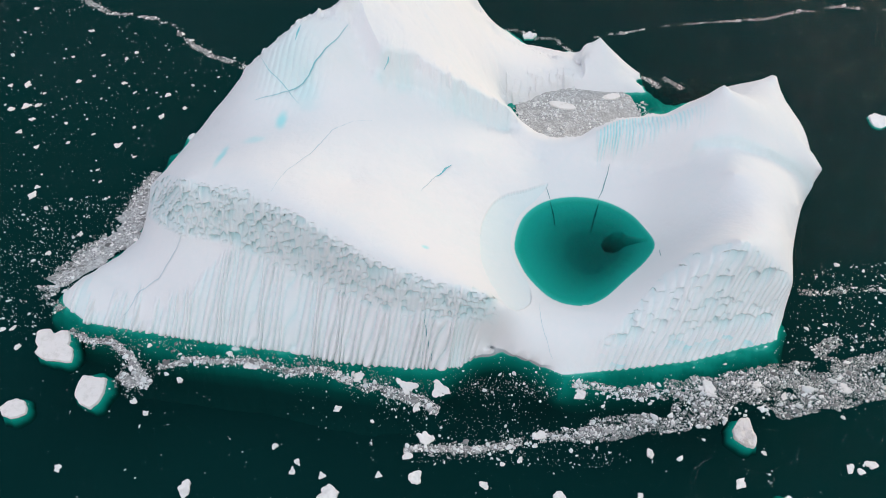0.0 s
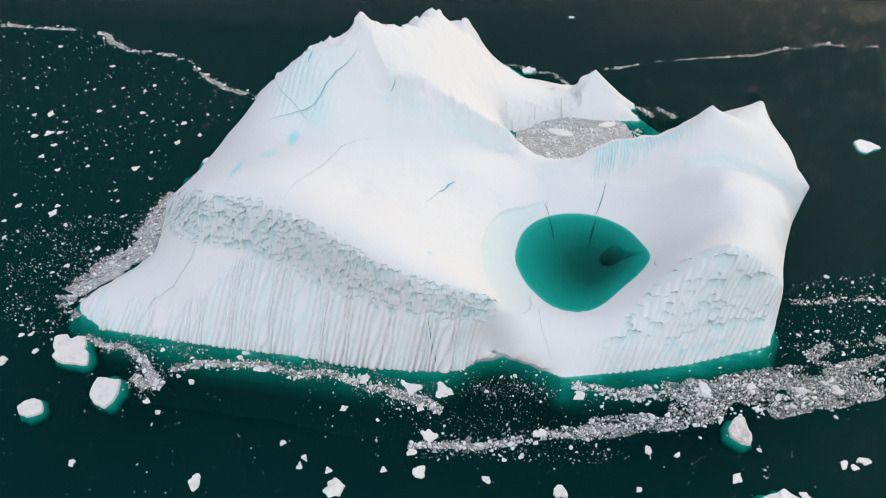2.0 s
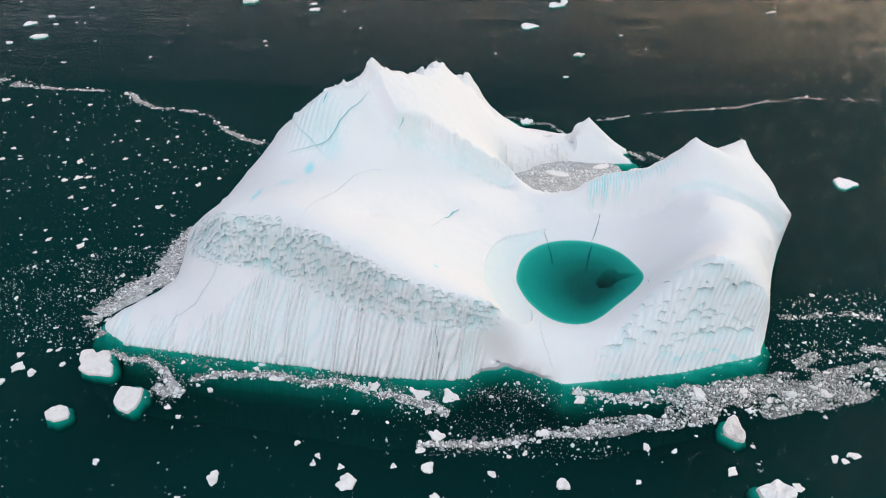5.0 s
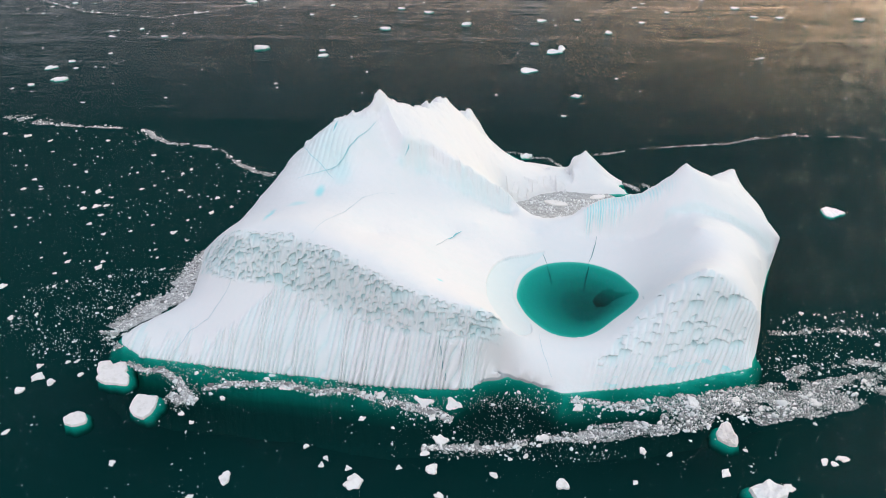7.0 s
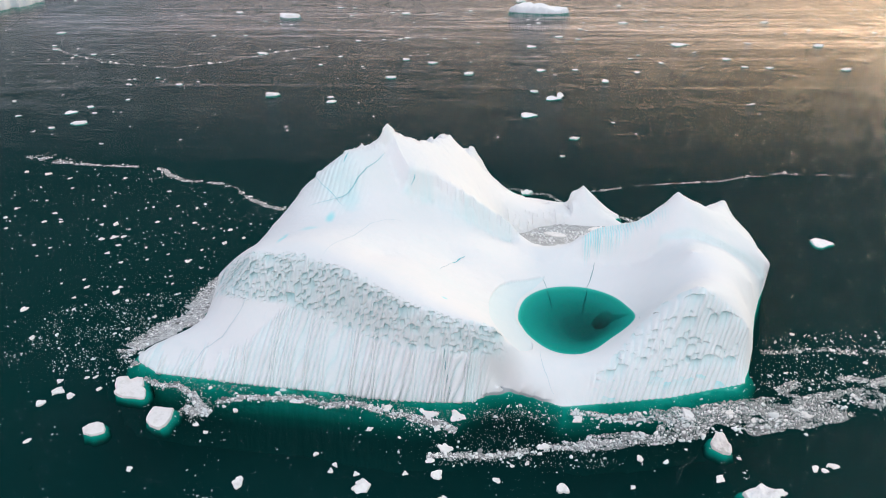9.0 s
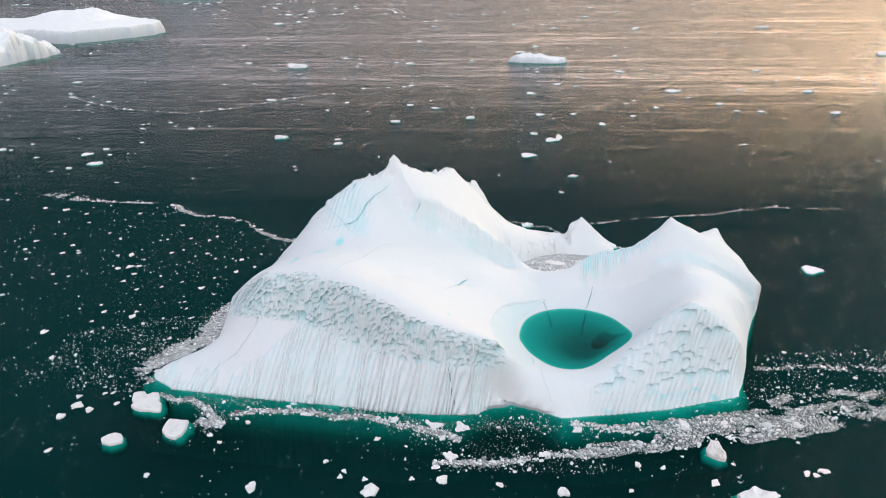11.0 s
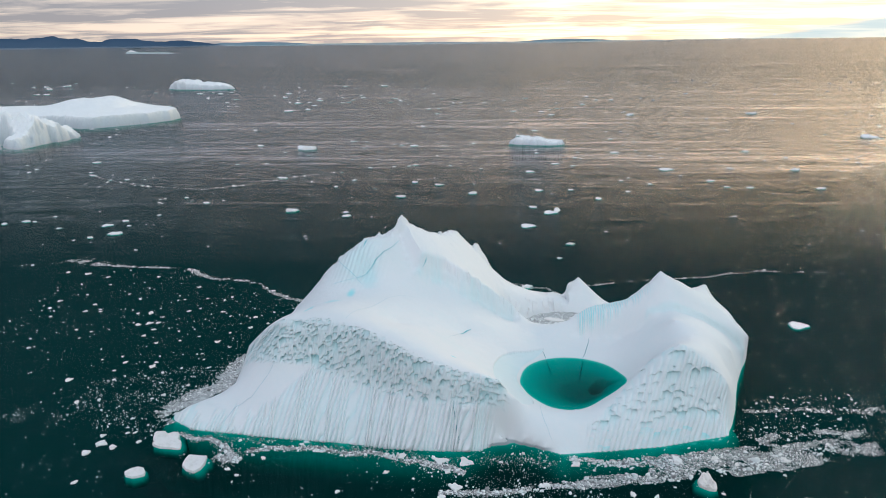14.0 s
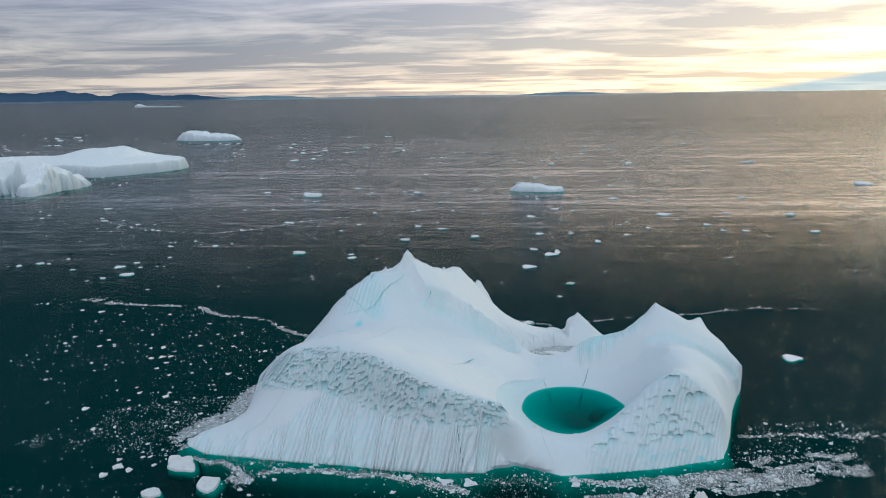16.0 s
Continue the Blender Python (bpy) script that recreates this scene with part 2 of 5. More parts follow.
    link(tree, maths(tree, "MULTIPLY", fres.outputs[0], shine if ripple else 0.25), mix.inputs[0])
    gloss.inputs["Color"].default_value = (1.0, 0.972, 0.97, 1)
    link(tree, body.outputs[0], mix.inputs[1])
    link(tree, gloss.outputs[0], mix.inputs[2])
    finish(tree, mix.outputs[0])
    return m


SEA = make_water("sea water", (0.80, 0.95, 0.93), 0.5, 0.14)
POND = make_water("pond water", (0.86, 0.97, 0.96), 0.0, 0.05)


def make_plain(name, low, high, scale, rough=0.9):
    m, tree = material(name)
    col = mixc(tree, noise_tex(tree, position(tree), scale, 5), low, high)
    finish(tree, principled(tree, col, rough, None, 0.0))
    return m


DEEP = make_plain("deep water", (0.0032, 0.0285, 0.0285), (0.0046, 0.033, 0.0335), 0.03)
# aerial haze is put into these base colours, thicker on the far coast
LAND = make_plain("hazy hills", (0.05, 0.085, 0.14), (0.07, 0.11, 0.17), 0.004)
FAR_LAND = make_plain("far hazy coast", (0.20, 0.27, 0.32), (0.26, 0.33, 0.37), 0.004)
CRACK = make_plain("crack in ice", (0.12, 0.27, 0.30), (0.22, 0.40, 0.42), 1.5)
CRACK_FAINT = make_plain("hairline crack in ice", (0.50, 0.60, 0.64), (0.66, 0.74, 0.77), 1.5)
CRACK_BLUE = make_plain("blue crack in ice", (0.16, 0.48, 0.54), (0.30, 0.62, 0.66), 1.5)
CRACK_WET = make_plain("crack under water", (0.003, 0.065, 0.058), (0.004, 0.10, 0.09), 1.5)


# ---- mesh helpers ----
def mesh_from(name, verts, faces, mat, smooth=False):
    me = bpy.data.meshes.new(name)
    me.from_pydata([tuple(v) for v in verts], [], [tuple(f) for f in faces])
    me.materials.append(mat)
    if smooth:
        me.polygons.foreach_set("use_smooth", np.ones(len(me.polygons), dtype=bool))
    me.update()
    return me


def grid_mesh(name, P, keep, mat, attrs=()):
    """P: rows x cols x 3. Quads whose keep flag is set."""
    nr, nc = P.shape[:2]
    idx = np.arange(nr * nc).reshape(nr, nc)
    quads = np.stack([idx[:-1, :-1], idx[:-1, 1:], idx[1:, 1:], idx[1:, :-1]], -1)[keep]
    used = np.unique(quads)
    remap = np.full(nr * nc, -1)
    remap[used] = np.arange(len(used))
    quads = remap[quads]
    me = bpy.data.meshes.new(name)
    me.vertices.add(len(used))
    me.vertices.foreach_set("co", P.reshape(-1, 3)[used].astype(np.float32).ravel())
    me.loops.add(quads.size)
    me.loops.foreach_set("vertex_index", quads.astype(np.int32).ravel())
    me.polygons.add(len(quads))
    me.polygons.foreach_set("loop_start", (np.arange(len(quads)) * 4).astype(np.int32))
    me.polygons.foreach_set("use_smooth", np.ones(len(quads), dtype=bool))
    for key, values in attrs:
        a = me.attributes.new(key, "FLOAT", "POINT")
        a.data.foreach_set("value", values.reshape(-1)[used].astype(np.float32))
    me.materials.append(mat)
    me.update(calc_edges=True)
    me.validate()
    return me


def hash2(ix, iy, seed=0):
    h = np.sin(ix * 127.1 + iy * 311.7 + seed * 74.7) * 43758.5453
    return h - np.floor(h)


def vnoise(x, y, seed=0):
    """Value noise, 0 to 1."""
    ix, iy = np.floor(x), np.floor(y)
    fx, fy = x - ix, y - iy
    fx, fy = fx * fx * (3 - 2 * fx), fy * fy * (3 - 2 * fy)
    a, b = hash2(ix, iy, seed), hash2(ix + 1, iy, seed)
    c, d = hash2(ix, iy + 1, seed), hash2(ix + 1, iy + 1, seed)
    return (a * (1 - fx) + b * fx) * (1 - fy) + (c * (1 - fx) + d * fx) * fy


def fbm(x, y, seed=0, octaves=4):
    s, amp, tot = 0, 1.0, 0
    for o in range(octaves):
        s = s + amp * vnoise(x * 2 ** o, y * 2 ** o, seed + o)
        tot, amp = tot + amp, amp * 0.5
    return s / tot - 0.5


def smooth01(a, b, v):
    t = np.clip((v - a) / (b - a), 0, 1)
    return t * t * (3 - 2 * t)


# ---- sea and distance ----
def build_sea():
    radii = [0, 30, 60, 90, 130, 200, 300, 450, 700, 1000, 1500, 2000, 2600, 3200, 3800, 4400, 4900]
    n = 96
    verts, faces = [(0, -60, 0)], []
    for r in radii[1:]:
        z = 43 * max(0, (r - 1500) / 3400) ** 2
        verts += [(r * math.cos(2 * math.pi * k / n), r * math.sin(2 * math.pi * k / n) - 60, z) for k in range(n)]
    for k in range(n):
        faces.append((0, 1 + k, 1 + (k + 1) % n))
        for j in range(len(radii) - 2):
            a, b = 1 + j * n, 1 + (j + 1) * n
            faces.append((a + k, b + k, b + (k + 1) % n, a + (k + 1) % n))
    sea = new("water", mesh_from("water", verts, faces, SEA, True))
    tagged(sea, "dark green rippled fjord water mirroring the cloudy sky", "sea", kind="structure")
    low = [(x, y, z - 9) for x, y, z in verts]
    deep = new("ground", mesh_from("ground", low, faces, DEEP, True))
    tagged(deep, "dark depth under the clear fjord water", "sea bed", kind="structure")


build_sea()


def hills(name, dist, spans, mat, seed, label):
    """A coast seen edge-on across the fjord. spans: (bearing tangent, height) along it."""
    xs = np.linspace(spans[0][0], spans[-1][0], 260)
    hs = np.interp(xs, [s[0] for s in spans], [s[1] for s in spans])
    hs = hs * (1 + 0.9 * fbm(xs * 30, xs * 0 + 3.3, seed, 6)) + 1
    rows = []
    for j, f in enumerate((0, 0.55, 1.0, 0.5, 0)):
        d = dist + j * 45 - 90
        rows.append(np.stack([xs * d, np.full_like(xs, d - 100), 30 + hs * f + (hs > 3) * f * 6 * fbm(xs * 60, xs * 0 + j, seed)], -1))
    P = np.stack(rows)
    P[[0, -1], :, 2] = 5
    ob = new(name, grid_mesh(name, P, np.ones((4, 259), bool), mat))
    return tagged(ob, label, "hills", kind="structure")


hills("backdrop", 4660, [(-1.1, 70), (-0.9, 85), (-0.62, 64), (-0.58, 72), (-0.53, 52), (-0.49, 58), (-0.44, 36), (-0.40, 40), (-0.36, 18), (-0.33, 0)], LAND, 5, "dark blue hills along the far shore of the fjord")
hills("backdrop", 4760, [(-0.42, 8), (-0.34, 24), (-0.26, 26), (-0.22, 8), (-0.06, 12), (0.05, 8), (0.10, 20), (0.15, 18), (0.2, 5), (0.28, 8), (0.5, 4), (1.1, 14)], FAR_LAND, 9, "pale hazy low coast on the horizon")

# ---- the iceberg ----
SHEAR = 0.6  # the surface is a graph over x and y + SHEAR * z, so that walls may stand upright
POND_Z = 2.9
WATERLINE_FRONT = [(-48.6, 8.4), (-48.0, 6.9), (-44.0, 4.1), (-37.2, 3.1), (-32.5, 2.3), (-27.5, 1.6), (-20.0, 0.8), (-12.0, -0.6), (-5.4, -1.1), (1.2, -1.0), (3.0, 0.3), (5.0, 1.7), (9.3, 0.1), (13.0, -1.7), (20.8, -0.5), (28.2, 0.8), (34.0, 2.6), (38.7, 4.0)]
WATERLINE_RIGHT = [(38.7, 4.0), (40.8, 7.5), (42.8, 12), (44.6, 17), (46.6, 22), (49.0, 27), (51.2, 31), (52.6, 38), (53.0, 46), (50.0, 53), (44, 55), (38.5, 52), (34.3, 48.5)]
WATERLINE_BAY = [(34.3, 48.5), (30.0, 45.5), (25.5, 43.5), (21.5, 41.5), (17.0, 40.0), (13.0, 41.5), (10.5, 45.5), (8.6, 50), (11.7, 50.4), (13.0, 52.3), (15.0, 53.6), (17.0, 53.8), (18.6, 55.0), (25.5, 53.9), (31.6, 54.5)]
WATERLINE_BACK = [(31.6, 54.5), (31.5, 60), (28, 65.5), (22.0, 66.6), (18, 66.8), (12, 69.0), (7, 75.5), (0, 83), (-8, 80), (-15, 70), (-21, 60), (-29, 54), (-36, 48), (-40.8, 40), (-42.6, 33), (-43.2, 27.5), (-42.4, 22), (-42.2, 18), (-44.4, 14.2), (-47.1, 11.2), (-48.6, 8.4)]
CREST_LEFT = [(-40.8, 31.0, 2.4), (-37.6, 35.0, 5.0), (-33.3, 37.2, 9.0), (-29.6, 38.0, 13.2), (-26.1, 35.0, 18.1), (-23.0, 35.5, 20.5), (-21.6, 36.6, 21.2), (-20.2, 37.8, 22.0), (-19.8, 38.1, 21.5), (-19.4, 38.6, 22.0), (-18.9, 38.6, 21.6), (-18.1, 38.4, 22.7), (-17.3, 38.3, 22.3), (-16.6, 38.2, 22.5), (-16.0, 38.2, 22.9), (-15.2, 38.1, 23.5), (-14.6, 38.0, 23.8), (-14.4, 38.4, 25.0)]
CREST_RIDGE = [(-13.7, 38.9, 25.4), (-13.0, 40.6, 24.5), (-12.2, 42.0, 23.7), (-10.5, 43.4, 22.0), (-9.6, 46.0, 20.9), (-8.5, 48.6, 19.8), (-7.7, 51.7, 18.2), (-7.3, 53.2, 18.8), (-6.3, 54.0, 18.7), (-6.0, 55.9, 17.5), (-5.4, 58.0, 18.0), (-4.8, 59.8, 17.6), (-3.1, 60.5, 16.4), (-1.4, 61.4, 14.2), (-0.9, 66.0, 11.2), (-0.5, 67.4, 11.7), (0.4, 68.2, 11.8), (1.1, 69.0, 11.4), (1.8, 69.5, 9.9), (2.85, 69.5, 8.4), (3.1, 68.8, 6.6)]
CREST_BACK = [(4.2, 69.5, 5.3), (6.1, 68.0, 4.6), (6.4, 67.0, 3.1), (8.7, 66.0, 2.5), (12.0, 64.5, 2.05), (14.4, 63.0, 1.85), (16.0, 62.0, 1.4), (17.0, 62.0, 1.9), (18.4, 62.0, 2.1), (20.0, 61.8, 1.9)]
CREST = CREST_LEFT + CREST_RIDGE + CREST_BACK
CREASE_LEFT = [(-14.6, 39.4, 23.3), (-13.2, 36.0, 20.4), (-11.2, 32.8, 17.2)]
BAY_WALL = [(7.6, 51.0, 1.9), (10.4, 51.2, 1.7), (11.7, 51.4, 1.6), (13.0, 53.2, 1.9), (15.0, 54.6, 2.1), (17.0, 54.8, 2.0), (18.4, 56.0, 1.9)]
WALL_BACK = [(9.0, 68.0, 1.2), (12.0, 66.3, 1.0), (15.0, 64.6, 0.8), (18.0, 63.8, 0.8), (20.4, 63.4, 0.7), (20.9, 65.0, 0.3)]
SPIKE_FACE = [(22.2, 59.6, 3.6), (23.9, 59.3, 4.6), (25.8, 58.4, 2.8)]
SPIKE = [(21.2, 61.5, 1.2), (21.4, 61.5, 3.6), (22.0, 61.4, 4.4), (23.1, 61.2, 5.2), (23.8, 61.0, 6.1), (25.7, 60.4, 4.3), (28.6, 58.6, 1.1), (30.8, 56.8, 0.1), (31.6, 55.4, -0.2)]
LIP = [(-13.6, 41.1, 25.0), (-11.6, 36.6, 21.6), (-9.3, 32.6, 19.0), (-5.4, 34.4, 17.0), (-1.2, 33.8, 15.0), (3.9, 35.6, 11.0), (7.9, 37.2, 7.6), (11.5, 37.6, 4.6)]
LIP_FOOT = [(-9.9, 31.9, 17.2), (-5.6, 33.9, 14.7), (-1.4, 33.3, 12.6), (3.7, 35.0, 8.9), (7.6, 36.6, 5.8)]
RIM_BAY = [(11.5, 37.6, 4.6), (14.2, 35.2, 5.0), (17.6, 34.1, 6.0), (19.6, 34.2, 7.5), (22.7, 35.4, 8.0), (26.6, 34.9, 9.2), (29.0, 33.2, 11.2), (31.8, 31.6, 14.4), (34.0, 30.4, 17.4)]
BAY_FLUTES_FOOT = [(20.2, 30.4, 4.6), (23.4, 29.2, 5.0), (27.0, 27.2, 6.0), (30.0, 25.8, 8.4)]
RIGHT_CREST = [(34.0, 30.4, 17.4), (37.5, 31.5, 15.4), (41.5, 32.0, 12.9), (46.0, 29.6, 9.6), (48.6, 29.2, 7.4), (50.3, 28.7, 5.4)]
RIGHT_HORN = [(41.5, 39.5, 10.6), (44.2, 43.2, 9.7), (46.5, 44.8, 9.7), (47.1, 44.4, 9.6), (47.6, 43.2, 8.7), (48.3, 41.3, 7.6), (48.6, 39.5, 7.6), (48.8, 36.0, 7.6), (48.7, 32.8, 7.2), (48.3, 30.9, 7.1)]
RIGHT_LEDGE = [(31.2, 26.2, 11.6), (35.3, 25.4, 12.8), (40.5, 25.6, 10.8), (45.6, 26.6, 7.4), (49.2, 27.2, 3.8)]
SCALLOP_TOP = [(-39.8, 21.5, 6.4), (-35.4, 17.4, 11.2), (-31.0, 13.4, 14.6), (-26.6, 11.6, 15.3), (-22.3, 10.2, 15.8), (-15.7, 6.6, 15.4), (-9.7, 3.9, 13.3), (-3.9, 2.2, 11.6), (0.5, 1.6, 10.9), (4.0, 1.4, 10.2)]
SCALLOP_FOOT = [(-40.4, 19.2, 3.8), (-36.6, 14.6, 7.2), (-32.4, 11.4, 8.6), (-26.3, 9.9, 9.0), (-16.4, 6.3, 7.0), (-8.5, 2.8, 6.4), (-3.0, 1.4, 6.6), (3.3, 0.9, 6.9)]
WALL_MID = [(-44.2, 10.8, 1.3), (-37.4, 6.9, 1.9), (-30.0, 5.2, 4.2), (-20.0, 3.0, 3.4), (-10.0, 0.9, 3.2), (-1.8, 0.0, 3.5)]
CAVE_LIP = [(2.7, 0.3, 1.0), (4.9, 0.5, 1.5), (7.8, 0.2, 1.2), (10.7, -0.8, 0.7)]
PLATEAU = [(-2.8, 7.2, 11.2), (-2.1, 22.6, 8.6), (-21.1, 24.6, 15.3), (-27.8, 19.1, 14.3), (-19.8, 29.6, 16.9), (-16.1, 32.0, 20.3), (-12, 16, 13.2), (2.0, 27.5, 8.4), (-32, 28, 11.0), (12.0, 31.0, 4.6), (22, 28.4, 4.4)]
COLLAR = [(6.6, 2.6, 6.6), (4.8, 5.4, 7.0), (3.7, 9.0, 6.9), (3.5, 13.8, 6.2), (4.2, 18.2, 5.6), (6.2, 22.4, 4.9), (9.6, 24.6, 4.3), (13.0, 26.6, 3.9)]
POND_EDGE = [(8.0, 16.0), (9.3, 20.8), (12.2, 23.9), (16.2, 25.1), (20.2, 24.5), (23.5, 22.3), (25.3, 19.3), (26.1, 16.4), (24.4, 13.4), (21.2, 10.0), (18.4, 7.2), (15.7, 6.0), (12.4, 6.8), (9.8, 9.8), (8.5, 12.8)]
POND_LIP = [(17.8, 5.9, 3.3), (14.2, 5.2, 3.3), (10.6, 6.0, 3.6), (7.6, 10.4, 4.0), (6.6, 16.0, 4.2)]
RIGHT_FACE_TOP = [(18.6, 1.6, 3.8), (21.6, 4.6, 5.4), (24.5, 7.4, 7.4), (27.3, 8.3, 10.2), (29.4, 7.8, 12.2), (31.3, 6.8, 13.8), (33.4, 6.8, 13.0), (36.4, 7.0, 10.6), (39.2, 7.0, 7.2)]
RIGHT_FACE = [(28.2, 4.5, 7.9), (33.3, 5.4, 8.4), (28.4, 2.9, 4.5), (36.6, 5.4, 5.0), (22.0, 1.4, 3.0)]
RIGHT_BROW = [(34.0, 19.3, 12.6), (38.6, 12.3, 9.8), (41.6, 15, 6.0), (44, 20, 7.0), (28.6, 15.0, 6.4)]


def along(points, step=1.5, closed=False):
    """Points at even steps along a line of control points."""
    pts = np.array([p if len(p) == 3 else (*p, 0.0) for p in points], float)
    if closed:
        pts = np.vstack([pts, pts[:1]])
    out = []
    for a, b in zip(pts[:-1], pts[1:]):
        n = max(1, int(np.linalg.norm(b - a) / step))
        out += [a + (b - a) * k / n for k in range(n)]
    out.append(pts[-1])
    return np.array(out)


def rounded(points, n=4):
    """A closed line smoothed through its control points."""
    p = np.array(points, float)
    out = []
    for i in range(len(p)):
        a, b, c, d = p[i - 1], p[i], p[(i + 1) % len(p)], p[(i + 2) % len(p)]
        for k in range(n):
            t = k / n
            out.append(0.5 * (2 * b + (c - a) * t + (2 * a - 5 * b + 4 * c - d) * t * t + (3 * b - a - 3 * c + d) * t ** 3))
    return np.array(out)


def inside(poly, x, y):
    """Which points lie inside a closed outline."""
    res = np.zeros(x.shape, bool)
    n = len(poly)
    for i in range(n):
        x0, y0 = poly[i][:2]
        x1, y1 = poly[(i + 1) % n][:2]
        if y0 != y1:
            res ^= ((y0 > y) != (y1 > y)) & (x < (x1 - x0) * (y - y0) / (y1 - y0) + x0)
    return res


def offset_line(pts, d, z):
    t = np.gradient(pts[:, :2], axis=0)
    t /= np.linalg.norm(t, axis=1)[:, None] + 1e-9
    return np.column_stack([pts[:, 0] + t[:, 1] * d, pts[:, 1] - t[:, 0] * d, np.full(len(pts), z)])


def relief(lines, X, W):
    """A surface stretched over lines of control, creased along them."""
    C = np.vstack(lines)
    cx, cw, cz = C[:, 0], C[:, 1] + SHEAR * C[:, 2], C[:, 2]
    key = np.round(np.column_stack([cx, cw]) / 0.35)
    _, first = np.unique(key, axis=0, return_index=True)
    cx, cw, cz = cx[first], cw[first], cz[first]
    n = len(cx)
    A = np.zeros((n + 1, n + 1))
    A[:n, :n] = -np.hypot(cx[:, None] - cx, cw[:, None] - cw) - np.eye(n) * 0.002
    A[:n, n] = A[n, :n] = 1
    sol = np.linalg.solve(A, np.append(cz, 0))
    Z = np.full(X.size, sol[n])
    xf, wf = X.ravel().astype(np.float32), W.ravel().astype(np.float32)
    for i in range(0, xf.size, 40000):
        s = slice(i, i + 40000)
        r = np.sqrt((xf[s, None] - cx.astype(np.float32)) ** 2 + (wf[s, None] - cw.astype(np.float32)) ** 2)
        Z[s] -= r @ sol[:n].astype(np.float32)
    return Z.reshape(X.shape)


def line_w(points, x):
    """y + SHEAR * z of a line of control above each x."""
    p = np.array([q if len(q) == 3 else (*q, 0.0) for q in points], float)
    o = np.argsort(p[:, 0])
    return np.interp(x, p[o, 0], p[o, 1] + SHEAR * p[o, 2])


def scoops(u, v, seed, size_u, size_v, crowd):
    """Melt scoops in columns of their own: each is hollowed deepest under its arched upper edge and runs out downwards."""
    uu = u / size_u + 0.9 * fbm(u / 2.6, v / 8, seed + 60, 3)
    col = np.floor(uu)
    fu = 2 * (uu - col) - 1
    vv = v / size_v + 7 * hash2(col, col * 0 + 5, seed) + 0.8 * fbm(u / 3.5, v / 3.5, seed + 40, 3) + 0.07 * fu * fu
    row = np.floor(vv)
    fv = vv - row
    there = hash2(row, col, seed + 9) < crowd + 1.1 * fbm(u / 3.8, v / 2.0, seed + 80, 3)
    deep = np.where(there, 0.3 + 0.7 * hash2(row, col, seed + 17), 0.04)
    return (0.25 * fv + 0.75 * fv ** 3) * deep * (1 - np.abs(fu) ** 6)


def distance_to(points, X, Y, closed=False, step=0.8):
    P = along(points, step, closed)
    best = np.full(X.size, 1e9, np.float32)
    xf, yf = X.ravel(), Y.ravel()
    for p in P:
        best = np.minimum(best, (xf - p[0]) ** 2 + (yf - p[1]) ** 2)
    return np.sqrt(best).reshape(X.shape)


POND_LINE = rounded(POND_EDGE)


